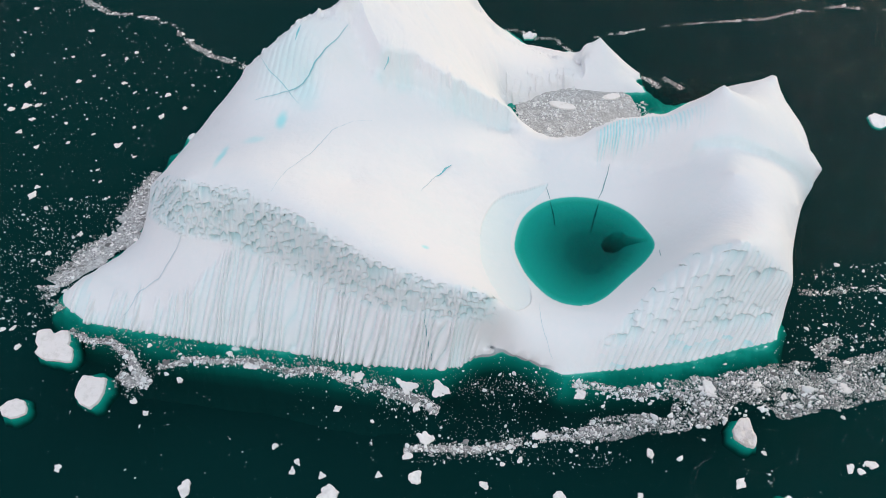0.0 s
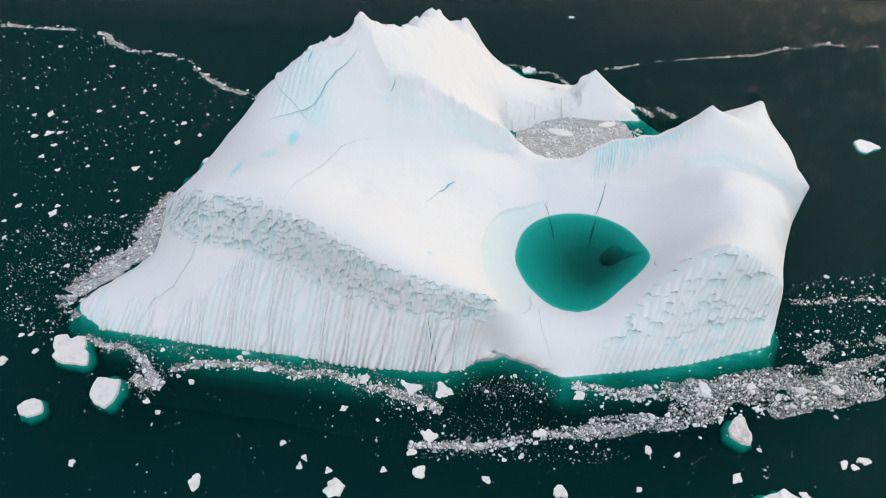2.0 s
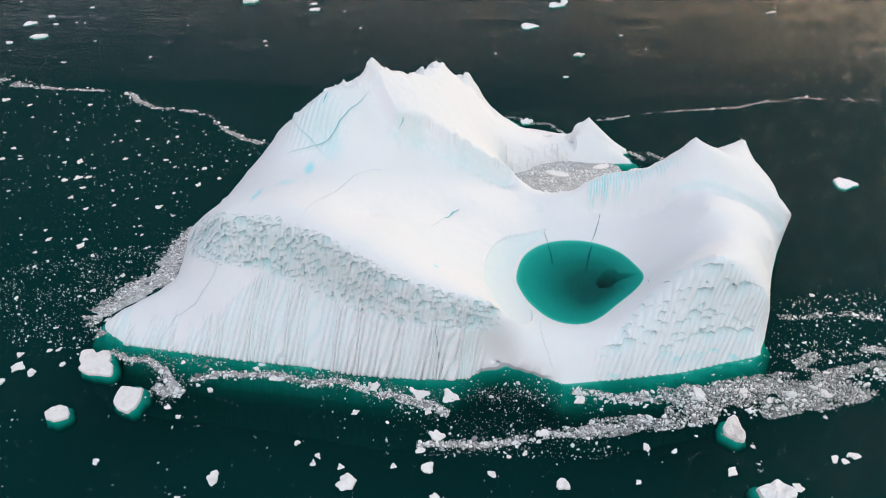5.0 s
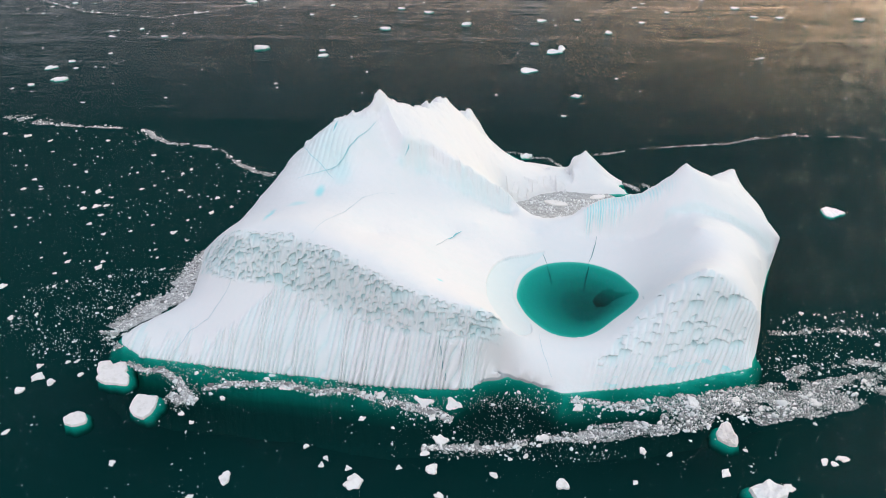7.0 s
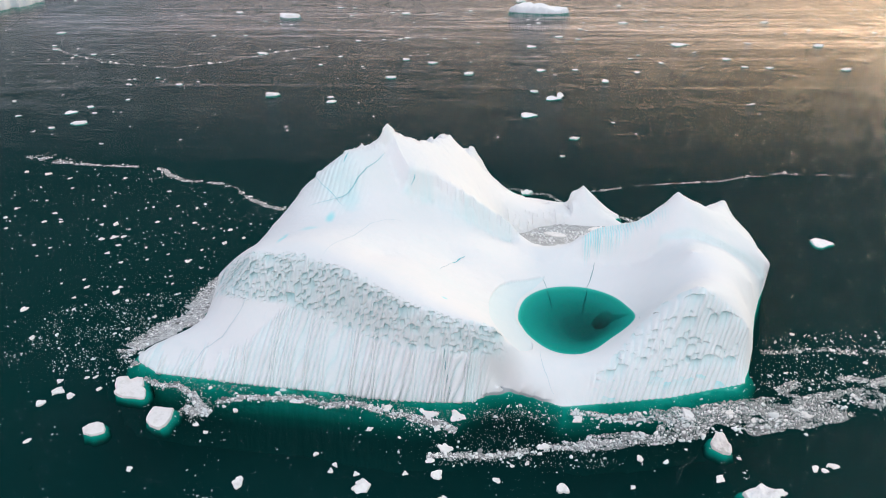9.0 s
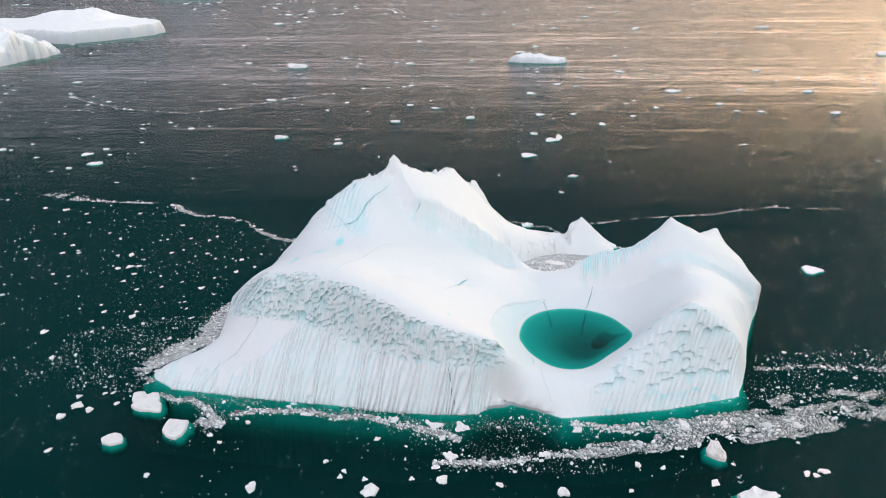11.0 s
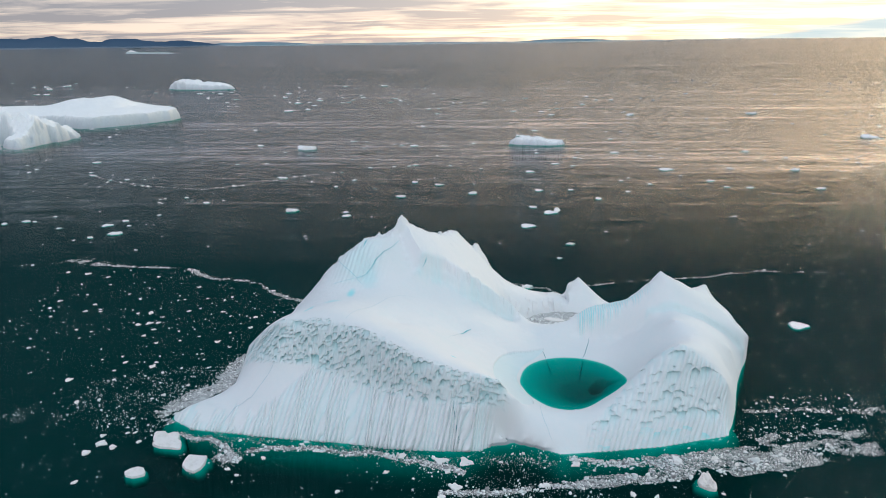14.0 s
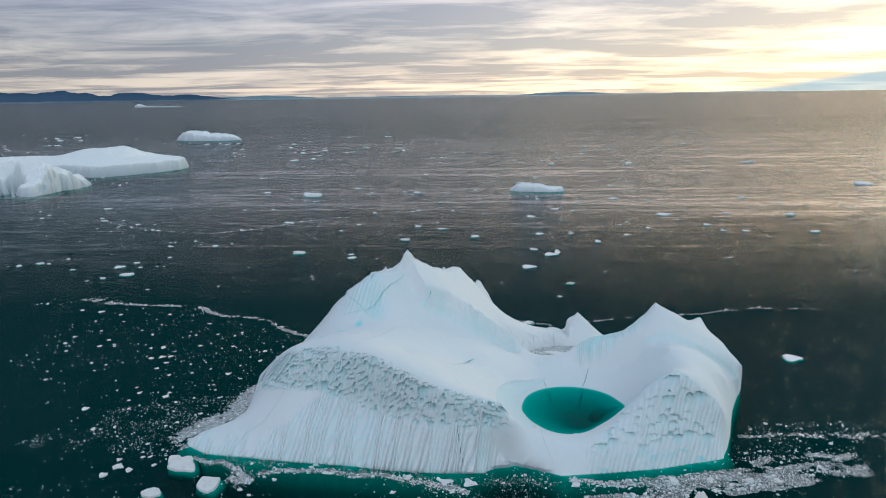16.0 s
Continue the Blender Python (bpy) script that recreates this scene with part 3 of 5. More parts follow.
def iceberg_surface():
    xs = np.concatenate([np.arange(-60, -49, 0.3), np.arange(-49, 42, 0.086), np.arange(42, 62, 0.2)])
    ws = np.concatenate([np.arange(-12, -2.5, 0.4), np.arange(-2.5, 22, 0.105), np.arange(22, 48, 0.18), np.arange(48, 74, 0.2), np.arange(74, 92, 0.4)])
    X, W = np.meshgrid(xs, ws)
    outline = along(WATERLINE_FRONT + WATERLINE_RIGHT[1:] + WATERLINE_BAY[1:] + WATERLINE_BACK[1:], 1.5)
    front = along(WATERLINE_FRONT)
    shelf, drop = offset_line(front, 2.1, -2.5), offset_line(front, 4.7, -9.8)
    hollow = (front[:, 0] > 1.0) & (front[:, 0] < 12.6)
    shelf[hollow] = offset_line(front, 0.7, -8.5)[hollow]
    drop[hollow, 2] = -12
    lines = [outline, shelf, drop,
             offset_line(along(WATERLINE_RIGHT[:2]), 1.4, -3.0), offset_line(along(WATERLINE_RIGHT[:2]), 4.0, -8.8), offset_line(along(WATERLINE_RIGHT[2:9]), 0.5, -6.5), offset_line(along(WATERLINE_RIGHT[2:9]), 2.2, -12),
             offset_line(along(WATERLINE_BACK[2:], 2.5), 2.2, -2.2), offset_line(along(WATERLINE_BACK[2:13], 2.5), 8, -8.5), offset_line(along(WATERLINE_BACK[12:], 2.5), 4.5, -6),
             np.array([(31.9, 52.4, -1.0), (34.3, 52.2, -1.3), (33.2, 54.0, -1.4), (33.4, 56.2, -2.0), (31.2, 58.6, -2.2), (36.2, 54.2, -3.0), (36.0, 58.5, -6.5), (34, 62, -8), (41, 60, -10), (48, 59, -10), (54, 54, -10)]),
             np.array([(15, 46.5, -2.0), (20, 48, -3.2), (26, 49.5, -2.4), (30, 50.6, -1.4)]),
             along([(-60, -12, -9), (62, -12, -9)], 5), along([(-60, 92, -12), (62, 92, -12)], 5), along([(-60, -12, -9), (-60, 92, -12)], 5), along([(62, -12, -9), (62, 92, -12)], 5)]
    for c in (CREST, SPIKE, LIP, LIP_FOOT, RIM_BAY, BAY_FLUTES_FOOT, RIGHT_CREST, RIGHT_HORN, RIGHT_LEDGE, SCALLOP_TOP, SCALLOP_FOOT, WALL_MID, CAVE_LIP, COLLAR, POND_LIP, RIGHT_FACE_TOP, CREASE_LEFT, BAY_WALL, SPIKE_FACE, WALL_BACK):
        lines.append(along(c, 0.6 if c in (CREST, SPIKE, LIP, LIP_FOOT, RIGHT_LEDGE, RIGHT_CREST, RIGHT_HORN, BAY_WALL) else 1.5))
    lines += [np.array(PLATEAU), np.array(RIGHT_FACE), np.array(RIGHT_BROW)]
    centre = POND_LINE.mean(0)
    for f, z in ((1.0, POND_Z), (0.86, POND_Z - 0.7), (0.62, POND_Z - 1.7), (0.36, POND_Z - 3.3), (0.02, POND_Z - 4.2)):
        ring = centre + (POND_LINE - centre) * f + np.array([3.2, 3.2]) * (1 - f)
        lines.append(np.column_stack([ring, np.full(len(ring), z)])[:: 1 if f > 0.8 else 3])
    Z = relief(lines, X, W)
    Y = W - SHEAR * Z
    dry = smooth01(-0.3, 0.6, Z)
    pond = inside(POND_LINE, X, Y) & (Z < POND_Z + 0.4)
    land = np.where(pond, 0, dry) * smooth01(0.05, 1.6, distance_to(POND_LINE, X, Y, True, 0.5))
    # the dark melt hole in the pond's floor, with a tapering channel
    hu, hv = (X - 22.0) * 0.9 - (Y - 19.3) * 0.45, (X - 22.0) * 0.45 + (Y - 19.3) * 0.9
    hw = np.interp(hu, [-1.7, -1.0, 0.2, 1.2, 3.6], [0.4, 0.95, 1.0, 0.5, 0.16])
    Z = Z - np.where(pond, 1, 0) * 2.2 * (1 - smooth01(0.55, 1.25, np.abs(hv) / hw)) * smooth01(-1.9, -1.4, hu) * (1 - 0.9 * smooth01(0.6, 3.6, hu)) * (hu < 3.8)

    Z = Z + (1 - dry) * np.where(pond, 0, 1) * smooth01(0.2, -1.0, Z) * (2.6 * fbm(X / 5, W / 4, 91, 4) + 0.9 * fbm(X / 1.1, W / 4, 92, 3))
    # broad unevenness of the snow
    Z = Z + land * (0.55 * fbm(X / 9, W / 9, 2, 4) + 0.10 * fbm(X / 1.7, W / 1.7, 7, 3))
    # torn crests
    crest = distance_to(CREST[3:], X, Y)
    rough = np.exp(-(crest / 1.6) ** 2)
    Z = Z + land * rough * (1.1 * np.abs(fbm(X / 0.9, W / 1.6, 12, 4)) - 0.15)
    chip = hash2(np.floor(X / 0.75 + 1.5 * fbm(X / 2, W / 3, 71, 2)), np.floor(W / 2.2), 8)
    Z = Z + land * np.exp(-(crest / 1.0) ** 2) * 0.8 * (chip - 0.55) * smooth01(3.5, 8, Z)
    # creases: the edges where planes of the ice meet
    for edge, height, width in ((RIGHT_CREST, 0.16, 0.8), (RIGHT_HORN, 0.2, 0.6), (SPIKE, 0.12, 0.6), (RIM_BAY[1:], 0.35, 0.7)):
        Z = Z + land * height * np.exp(-distance_to(edge, X, Y) / width) * (0.5 + 1.3 * vnoise(X / 0.9, Y / 1.3, 79))
    crease = X - np.interp(W, [43.5, 44.0, 49.6, 56.1, 57], [-9.0, -9.3, -11.6, -13.6, -14])
    Z = Z + land * 1.0 * np.exp(-np.abs(crease) / 1.3) * smooth01(42, 46, W) * (1 - smooth01(54, 57, W))
    # sheer steps: the torn lip, the ledge on the right shoulder, the top of the fine flutes
    for line, x0, x1, height, torn in ((LIP[2:], -10.5, 9.5, 1.6, 1.3), (RIGHT_LEDGE, 32, 49.5, 0.85, 0.16), ([(p[0], p[1] - 1.2, p[2] - 0.5) for p in RIM_BAY[3:7]], 20.0, 28.5, 0.7, 0.6)):
        s = W - line_w(line, X) + torn * 2 * fbm(X / 0.9, W / 5, 73, 4)
        Z = Z + land * smooth01(x0, x0 + 2, X) * (1 - smooth01(x1 - 2, x1, X)) * height * (smooth01(-0.22, 0.22, s) - 0.5) * np.exp(-(s / 2.6) ** 2)
    # the blocky back wall of the bay
    block = np.exp(-(distance_to(BAY_WALL, X, Y) / 1.6) ** 2) * land
    Z = Z + block * 1.5 * (hash2(np.floor(X / 1.3 + 1.2 * fbm(Y / 1.5, X / 1.5, 61, 2)), np.floor(Y / 1.6), 6) - 0.85)
    # the upright edge of the spike
    s = X - 21.3 - 0.5 * fbm(Y / 1.2, Y * 0, 77, 3)
    Z = Z + land * 1.4 * (smooth01(-0.14, 0.14, s) - 0.65) * np.exp(-(s / 1.1) ** 2) * smooth01(56, 58, Y) * (1 - smooth01(62, 64.5, Y))
    # the sunken shelf round the pond
    shelf_in = inside(rounded([p[:2] for p in COLLAR] + [(11.5, 24.2), (8.8, 20.8), (7.5, 16.0), (8.1, 12.4), (9.4, 9.2), (9.4, 5.0)], 3), X, Y)
    Z = Z - 0.3 * shelf_in * land * smooth01(POND_Z + 0.3, POND_Z + 1.4, Z)
    # broken plates on the ridge behind the lip
    Z = Z + land * smooth01(34, 44, Y - 0.3 * X) * (1 - smooth01(8, 20, X)) * smooth01(3, 8, Z) * 0.8 * (np.abs(fbm((X + 0.4 * Y) / 2.4, (Y - 0.3 * X) / 5.0, 63, 4)) - 0.1)

    # melt flutes and scallops on the walls
    wl, wf, wt = line_w(WATERLINE_FRONT, X), line_w(SCALLOP_FOOT, X), line_w(SCALLOP_TOP, X)
    left = smooth01(-36, -24, X)
    top = wl + (wf - wl) * (0.2 + 0.8 * left + 0.4 * (hash2(np.floor(X / 0.66), X * 0, 21) - 0.5) * (1 - left)) + 0.6 * fbm(X / 2.0, W * 0, 19, 3)
    flute_m = smooth01(-0.6, 0.2, W - wl) * (1 - smooth01(-1.2, 0.3, W - top)) * (1 - smooth01(0.5, 4.5, X)) * smooth01(-48.5, -46, X)
    phase = (X - 0.22 * Z + 1.3 * fbm(X / 4, W / 40, 23, 3) + 1.1 * fbm(X / 1.6, W / 40, 24, 2)) / 0.7
    cell = np.floor(phase)
    flute = 1 - np.abs(2 * (phase - cell) - 1) ** 2.1
    flute = flute * (0.3 + 1.1 * hash2(cell, cell * 0, 3))
    face_l = line_w(RIGHT_FACE_TOP, X)
    rmask = smooth01(15.5, 20, X) * (1 - smooth01(38.5, 40.5, X)) * smooth01(-0.6, 0.3, W - wl) * (1 - smooth01(-1.0, 0.4, W - face_l))
    lowr = 1 - smooth01(2.2, 4.5, W - wl)
    phase2 = (X - 0.34 * Z + 0.6 * fbm(X / 4, W / 7, 29, 3) + 0.4 * fbm(X / 1.3, W / 9, 30, 2)) / 0.84
    cell2 = np.floor(phase2)
    flute2 = (1 - np.abs(2 * (phase2 - cell2) - 1) ** 1.6) * (0.5 + 0.7 * hash2(cell2, cell2 * 0, 8))
    band_m = smooth01(-0.9, 0.1, W - wf) * (1 - smooth01(-0.4, 1.0, W - wt - 0.9 * fbm(X / 2.3, W * 0, 31, 3))) * smooth01(-41, -38, X) * (1 - smooth01(3.5, 6.0, X))
    sc = np.maximum(scoops(X, W, 5, 0.66, 0.95, 0.36), 0.75 * scoops(X + 0.2 * W, W, 7, 0.46, 0.6, 0.42))
    sc = np.maximum(sc, 1.1 * scoops(X, W, 11, 1.3, 2.0, 0.16))
    lean = X - 0.36 * W
    sc2 = np.maximum(scoops(lean, W, 15, 1.6, 2.6, 0.28), 0.6 * scoops(lean, W, 19, 0.85, 1.4, 0.24))
    out = flute_m * ((0.5 + 0.12 * left + 0.35 * (1 - smooth01(0.3, 2.6, W - wl))) * flute) + band_m * (0.16 * flute - 1.5 * sc) + rmask * (lowr * 0.48 * flute2 + (1 - lowr) * (0.22 * flute2 - 1.7 * sc2))
    # fine flutes over the bay-side bowl
    cell3 = np.floor((X - 0.05 * W + 0.5 * fbm(X / 1.7, W / 9, 39, 2)) / 0.4)
    across = np.abs(2 * ((X - 0.05 * W + 0.5 * fbm(X / 1.7, W / 9, 39, 2)) / 0.4 - cell3) - 1)
    hang = (2.2 + 3.4 * hash2(cell3, cell3 * 0, 37)) * (1.25 - 0.45 * smooth01(23.5, 30, X))
    below = line_w(RIM_BAY, X) - 0.9 - W
    bf = smooth01(19.4, 20.2, X) * (1 - smooth01(29.0, 34.0, X)) * smooth01(-0.1, 0.25, below) * (1 - smooth01(0.35 * hang, hang, below))
    fine = 1 - smooth01(0.35, 0.95, across) * (0.45 + 0.55 * hash2(cell3, cell3 * 0, 44))
    out = out + bf * 0.3 * fine
    # flutes of the torn face under the summit
    summit = np.exp(-(((X + 21) / 4.0) ** 2 + ((Y - 31.5) / 4.0) ** 2)) * land
    out = out + summit * 0.3 * np.abs(np.sin((X * 0.9 - 0.25 * Y) * math.pi / 0.8))
    out = out * np.where(pond, 0, smooth01(-3.2, -0.4, Z))
    Y = Y - 0.85 * out
    Z = Z + 0.35 * np.maximum(out, 0) - 0.12 * np.minimum(out, 0)

    # exposed blue ice, with the shade of grooves and scoops tinted in
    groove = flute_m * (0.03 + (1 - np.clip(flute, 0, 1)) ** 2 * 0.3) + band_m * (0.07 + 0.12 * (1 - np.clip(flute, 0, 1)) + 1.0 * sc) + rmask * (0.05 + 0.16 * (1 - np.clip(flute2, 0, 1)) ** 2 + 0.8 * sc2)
    # grey shade painted into the scoops, deepest under their arched edges
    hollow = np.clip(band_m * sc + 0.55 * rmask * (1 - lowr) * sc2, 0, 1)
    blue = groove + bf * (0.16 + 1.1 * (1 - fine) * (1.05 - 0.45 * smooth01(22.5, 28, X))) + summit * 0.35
    # shade below the torn lip and the right ledge, painted as blue tint
    step = distance_to(LIP_FOOT, X, Y)
    blue = blue + 0.16 * np.exp(-(step / 0.7) ** 2) * land * (0.6 + 1.0 * vnoise(X / 0.9, Y / 2, 67))
    blue = blue + 0.2 * np.exp(-(distance_to(RIGHT_LEDGE, X, Y, False, 0.25) / 0.45) ** 2) * land
    for px, py, ax, ay, s in ((-21.5, 24.3, 0.65, 1.5, 1.0), (-27.6, 17.8, 0.45, 2.2, 0.95), (-24.0, 20.5, 1.2, 0.8, 0.45), (-2.8, 7.2, 0.36, 0.3, 0.9), (-18.7, 28.2, 1.5, 2.2, 0.3)):
        k = 1 + 0.9 * fbm(X / 1.1, Y / 1.1, 51, 3)
        blue = blue + s * np.exp(-((((X - px) / ax) ** 2 + ((Y - py) / ay) ** 2) * k) ** 1.5) * land
    collar = inside(rounded([p[:2] for p in COLLAR] + [(11.5, 24.2), (8.8, 20.8), (7.5, 16.0), (8.1, 12.4), (9.4, 9.2), (9.4, 5.0)], 3), X, Y) & ~pond
    blue = blue + collar * (0.14 + 0.07 * smooth01(8, 18, Y))
    # wet bare ice and the shade under the cave lip, both as grey tint
    bare_shade = (1 - smooth01(0.35, 0.55, Z)) * smooth01(2.0, 3.0, X) * (1 - smooth01(10.5, 12.5, X)) * (Y < 4) * (Z > -0.4)
    depth = np.where(inside(centre + (POND_LINE - centre) * 1.06, X, Y), np.maximum(POND_Z - Z, 0), 0)
    return np.stack([X, Y, Z], -1), np.clip(blue, 0, 1), depth, np.maximum(bare_shade, 0.34 * hollow)


ICE_P, ICE_BLUE_SHADE, ICE_DEPTH, ICE_BARE_SHADE = iceberg_surface()
zq = ICE_P[..., 2]
keep = np.maximum.reduce([zq[:-1, :-1], zq[1:, :-1], zq[:-1, 1:], zq[1:, 1:]]) > -9.4
iceberg = tagged(new("iceberg"), "white fluted iceberg with a turquoise melt pond, floating in dark water", "iceberg")
part_me = grid_mesh("ice_body", ICE_P, keep, ICE, (("blue_ice_shade", ICE_BLUE_SHADE), ("pond_depth", ICE_DEPTH), ("bare_ice_shade", ICE_BARE_SHADE)))
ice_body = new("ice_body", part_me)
ice_body.parent = iceberg


def part(name, me, parent, label=""):
    ob = new(name, me)
    ob.parent = parent
    return tagged(ob, label)


# ---- cracks in the iceberg ----
FLAT_P = ICE_P.reshape(-1, 3)
TOP_P = FLAT_P[FLAT_P[:, 2] > -2]


def surface_near(x, y, z):
    d = (TOP_P[:, 0] - x) ** 2 + (TOP_P[:, 1] - y) ** 2 + 0.6 * (TOP_P[:, 2] - z) ** 2
    k = np.argpartition(d, 5)[:5]
    return TOP_P[k].mean(0)


def crack_mesh(points, width, mat, seed):
    """A ragged ribbon that follows the ice, widest in its middle."""
    line = along(points, 0.45)
    pts = []
    for i, p in enumerate(line):
        j = 0.14 * fbm(np.array([i / 2.3]), np.array([seed * 1.7]), seed, 3)[0] * 2
        pts.append(surface_near(p[0] + j, p[1] + j * 0.5, p[2]))
    pts = np.array(pts)
    verts, faces = [], []
    n = len(pts)
    for i, p in enumerate(pts):
        t = pts[min(i + 1, n - 1)] - pts[max(i - 1, 0)]
        across = np.array([t[1], -t[0], 0.0])
        across /= np.linalg.norm(across) + 1e-6
        taper = 0.25 + 0.75 * math.sin(math.pi * (i + 0.5) / n)
        w = width * taper * (0.65 + 0.7 * hash2(np.array(i * 1.0), np.array(seed * 1.0), 4))
        lift = np.array([0, -0.05, 0.06])
        verts += [p + across * w / 2 + lift, p - across * w / 2 + lift]
        if i:
            a = 2 * i
            faces.append((a - 2, a - 1, a + 1, a))
    return mesh_from("crack", verts, faces, mat)


CRACKS = [
    (0.2, CRACK_BLUE, [(-14.2, 36.9, 21.5), (-15.2, 34.6, 20.8), (-16.8, 31.9, 20.4), (-17.9, 30.9, 19.4), (-18.6, 30.0, 18.2), (-19.4, 29.6, 17.3), (-20.7, 28.8, 16.9), (-22.8, 28.1, 16.5), (-25.4, 28.0, 15.8)]),
    (0.08, CRACK_BLUE, [(-25.4, 33.6, 18.5), (-23.5, 30.6, 18.2), (-21.9, 29.3, 17.3), (-19.7, 27.0, 16.1)]),
    (0.2, CRACK_BLUE, [(-20.0, 35.4, 22.1), (-20.4, 32.9, 21.4)]),
    (0.10, CRACK_FAINT, [(-10.5, 26.6, 13.9), (-12.7, 25.6, 14.5), (-15.1, 23.3, 14.8), (-15.9, 21.2, 14.8), (-16.9, 18.4, 15.1), (-18.8, 14.2, 16.1), (-19.9, 10.4, 16.2)]),
    (0.26, CRACK_BLUE, [(-0.3, 24.7, 8.4), (-1.0, 24.0, 8.4), (-1.5, 23.1, 8.4), (-2.3, 22.1, 8.6)]),
    (0.12, CRACK_FAINT, [(-2.3, 22.1, 8.6), (-3.9, 17.8, 10.0)]),
    (0.32, CRACK_BLUE, [(-8.6, 32.9, 19.2), (-8.8, 32.4, 18.4), (-9.1, 32.0, 17.8)]),
    (0.15, CRACK_FAINT, [(-32.2, 11.2, 8.5), (-33.2, 10.3, 6.4), (-34.5, 9.1, 4.8), (-35.5, 8.0, 3.7), (-36.1, 8.0, 3.4), (-38.4, 7.0, 1.8), (-39.0, 4.8, 1.2), (-39.8, 3.2, 0.5)]),
    (0.12, CRACK, [(-2.7, 1.6, 6.6), (-2.4, 0.0, 4.5), (-2.1, -0.5, 2.6), (-1.6, -1.3, 0.6)]),
    (0.08, CRACK_FAINT, [(10.5, 5.4, 3.9), (10.5, 3.4, 3.8), (10.9, 1.7, 2.9), (11.6, 0.1, 1.6), (12.1, -0.5, 0.9)]),
    (0.11, CRACK, [(12.6, 26.1, 3.6), (12.9, 25.2, 3.3), (13.2, 24.4, 2.9)]),
    (0.12, CRACK, [(21.6, 29.8, 4.7), (20.9, 27.5, 3.8), (20.2, 25.4, 3.1), (19.8, 24.7, 2.8)]),
    (0.18, CRACK_WET, [(13.2, 24.1, 2.7), (13.6, 22.6, 1.6), (13.8, 21.2, 0.9)]),
    (0.22, CRACK_WET, [(19.8, 24.3, 2.4), (19.3, 22.8, 0.8), (18.9, 21.4, -0.2)]),
    (0.10, CRACK, [(26.2, 14.6, 3.6), (26.0, 12.4, 4.4)]),
]
for k, (width, mat, pts) in enumerate(CRACKS):
    part("crack", crack_mesh(pts, width, mat, k + 1), iceberg)


# ---- melt pond ----
def pond_surface():
    centre = POND_LINE.mean(0)
    line = POND_LINE[::-1]
    n = len(line)
    verts = [(*centre, POND_Z)]
    for f in (0.35, 0.7, 1.045):
        verts += [(*(centre + (p - centre) * f), POND_Z) for p in line]
    faces = [(0, 1 + k, 1 + (k + 1) % n) for k in range(n)]
    for j in range(2):
        a, b = 1 + j * n, 1 + (j + 1) * n
        faces += [(a + k, b + k, b + (k + 1) % n, a + (k + 1) % n) for k in range(n)]
    ob = new("melt_pond", mesh_from("melt_pond", verts, faces, POND, True))
    tagged(ob, "still turquoise meltwater pond in a hollow of the iceberg", "pond")


pond_surface()


# ---- distant icebergs ----
def far_berg(name, outline, tops, cliff, cell, seed, label, rough=1.0, lumps=1.0, edge=3.0):
    """A berg with upright sides. outline: plan; tops: (x, y, height) of its upper surface; cliff: run of the side walls."""
    line = rounded(outline, 6)
    x0, y0 = line.min(0) - 4
    x1, y1 = line.max(0) + 4
    X, Y = np.meshgrid(np.arange(x0, x1, cell), np.arange(y0, y1, cell))
    jit = rough * cliff
    fine = 0.3 * rough * cliff
    Xn, Yn = X + fine * 2 * fbm(X / (4 * cell), Y / (4 * cell), seed + 21, 4) + jit * 2 * fbm(X / (6 * cell), Y / (6 * cell), seed, 3), Y + jit * 2 * fbm(X / (6 * cell), Y / (6 * cell), seed + 9, 3)
    d = distance_to([tuple(p) for p in line], Xn, Yn, True)
    d = np.where(inside(line, Xn, Yn), d, -d)
    # the top is stretched over its ridge and an even cliff edge
    rim = line[::4] + (line.mean(0) - line[::4]) * 0.06
    C = np.vstack([along(tops, 1.8), np.column_stack([rim, np.full(len(rim), edge)])])
    n = len(C)
    A = np.zeros((n + 1, n + 1))
    A[:n, :n] = -np.hypot(C[:, None, 0] - C[:, 0], C[:, None, 1] - C[:, 1]) - np.eye(n) * 0.05
    A[:n, n] = A[n, :n] = 1
    sol = np.linalg.solve(A, np.append(C[:, 2], 0))
    h = np.full(X.shape, sol[n])
    for (px, py, _), k in zip(C, sol):
        h = h - k * np.hypot(X - px, Y - py)
    h = np.maximum(h, 0.3)
    h = h * (1 + lumps * (0.25 * np.abs(4 * fbm(X / (14 * cell), Y / (14 * cell), seed + 13, 4)) - 0.15 + 0.35 * fbm(X / (9 * cell), Y / (9 * cell), seed + 3, 4))) + 0.6 * lumps * fbm(X / (2.5 * cell), Y / (2.5 * cell), seed + 5, 3)
    wall = np.clip((d - 0.6 * cliff) / cliff, -0.6, 1)
    Z = np.where(wall > 0, h * np.clip(wall, 0, 1) ** 0.8, wall * 18)
    P = np.stack([X, Y, Z], -1)
    top = np.maximum.reduce([Z[:-1, :-1], Z[1:, :-1], Z[:-1, 1:], Z[1:, 1:]])
    # shade of the upright sides is put into the colour; tops stay white
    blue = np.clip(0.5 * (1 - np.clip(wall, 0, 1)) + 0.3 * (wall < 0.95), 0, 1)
    me = grid_mesh(name, P, top > -4.5, FAR_ICE, (("blue_ice_shade", blue),))
    me.polygons.foreach_set("use_smooth", np.zeros(len(me.polygons), dtype=bool))
    ob = new(name, me)
    return tagged(ob, label, "iceberg", "icebergs across the fjord")


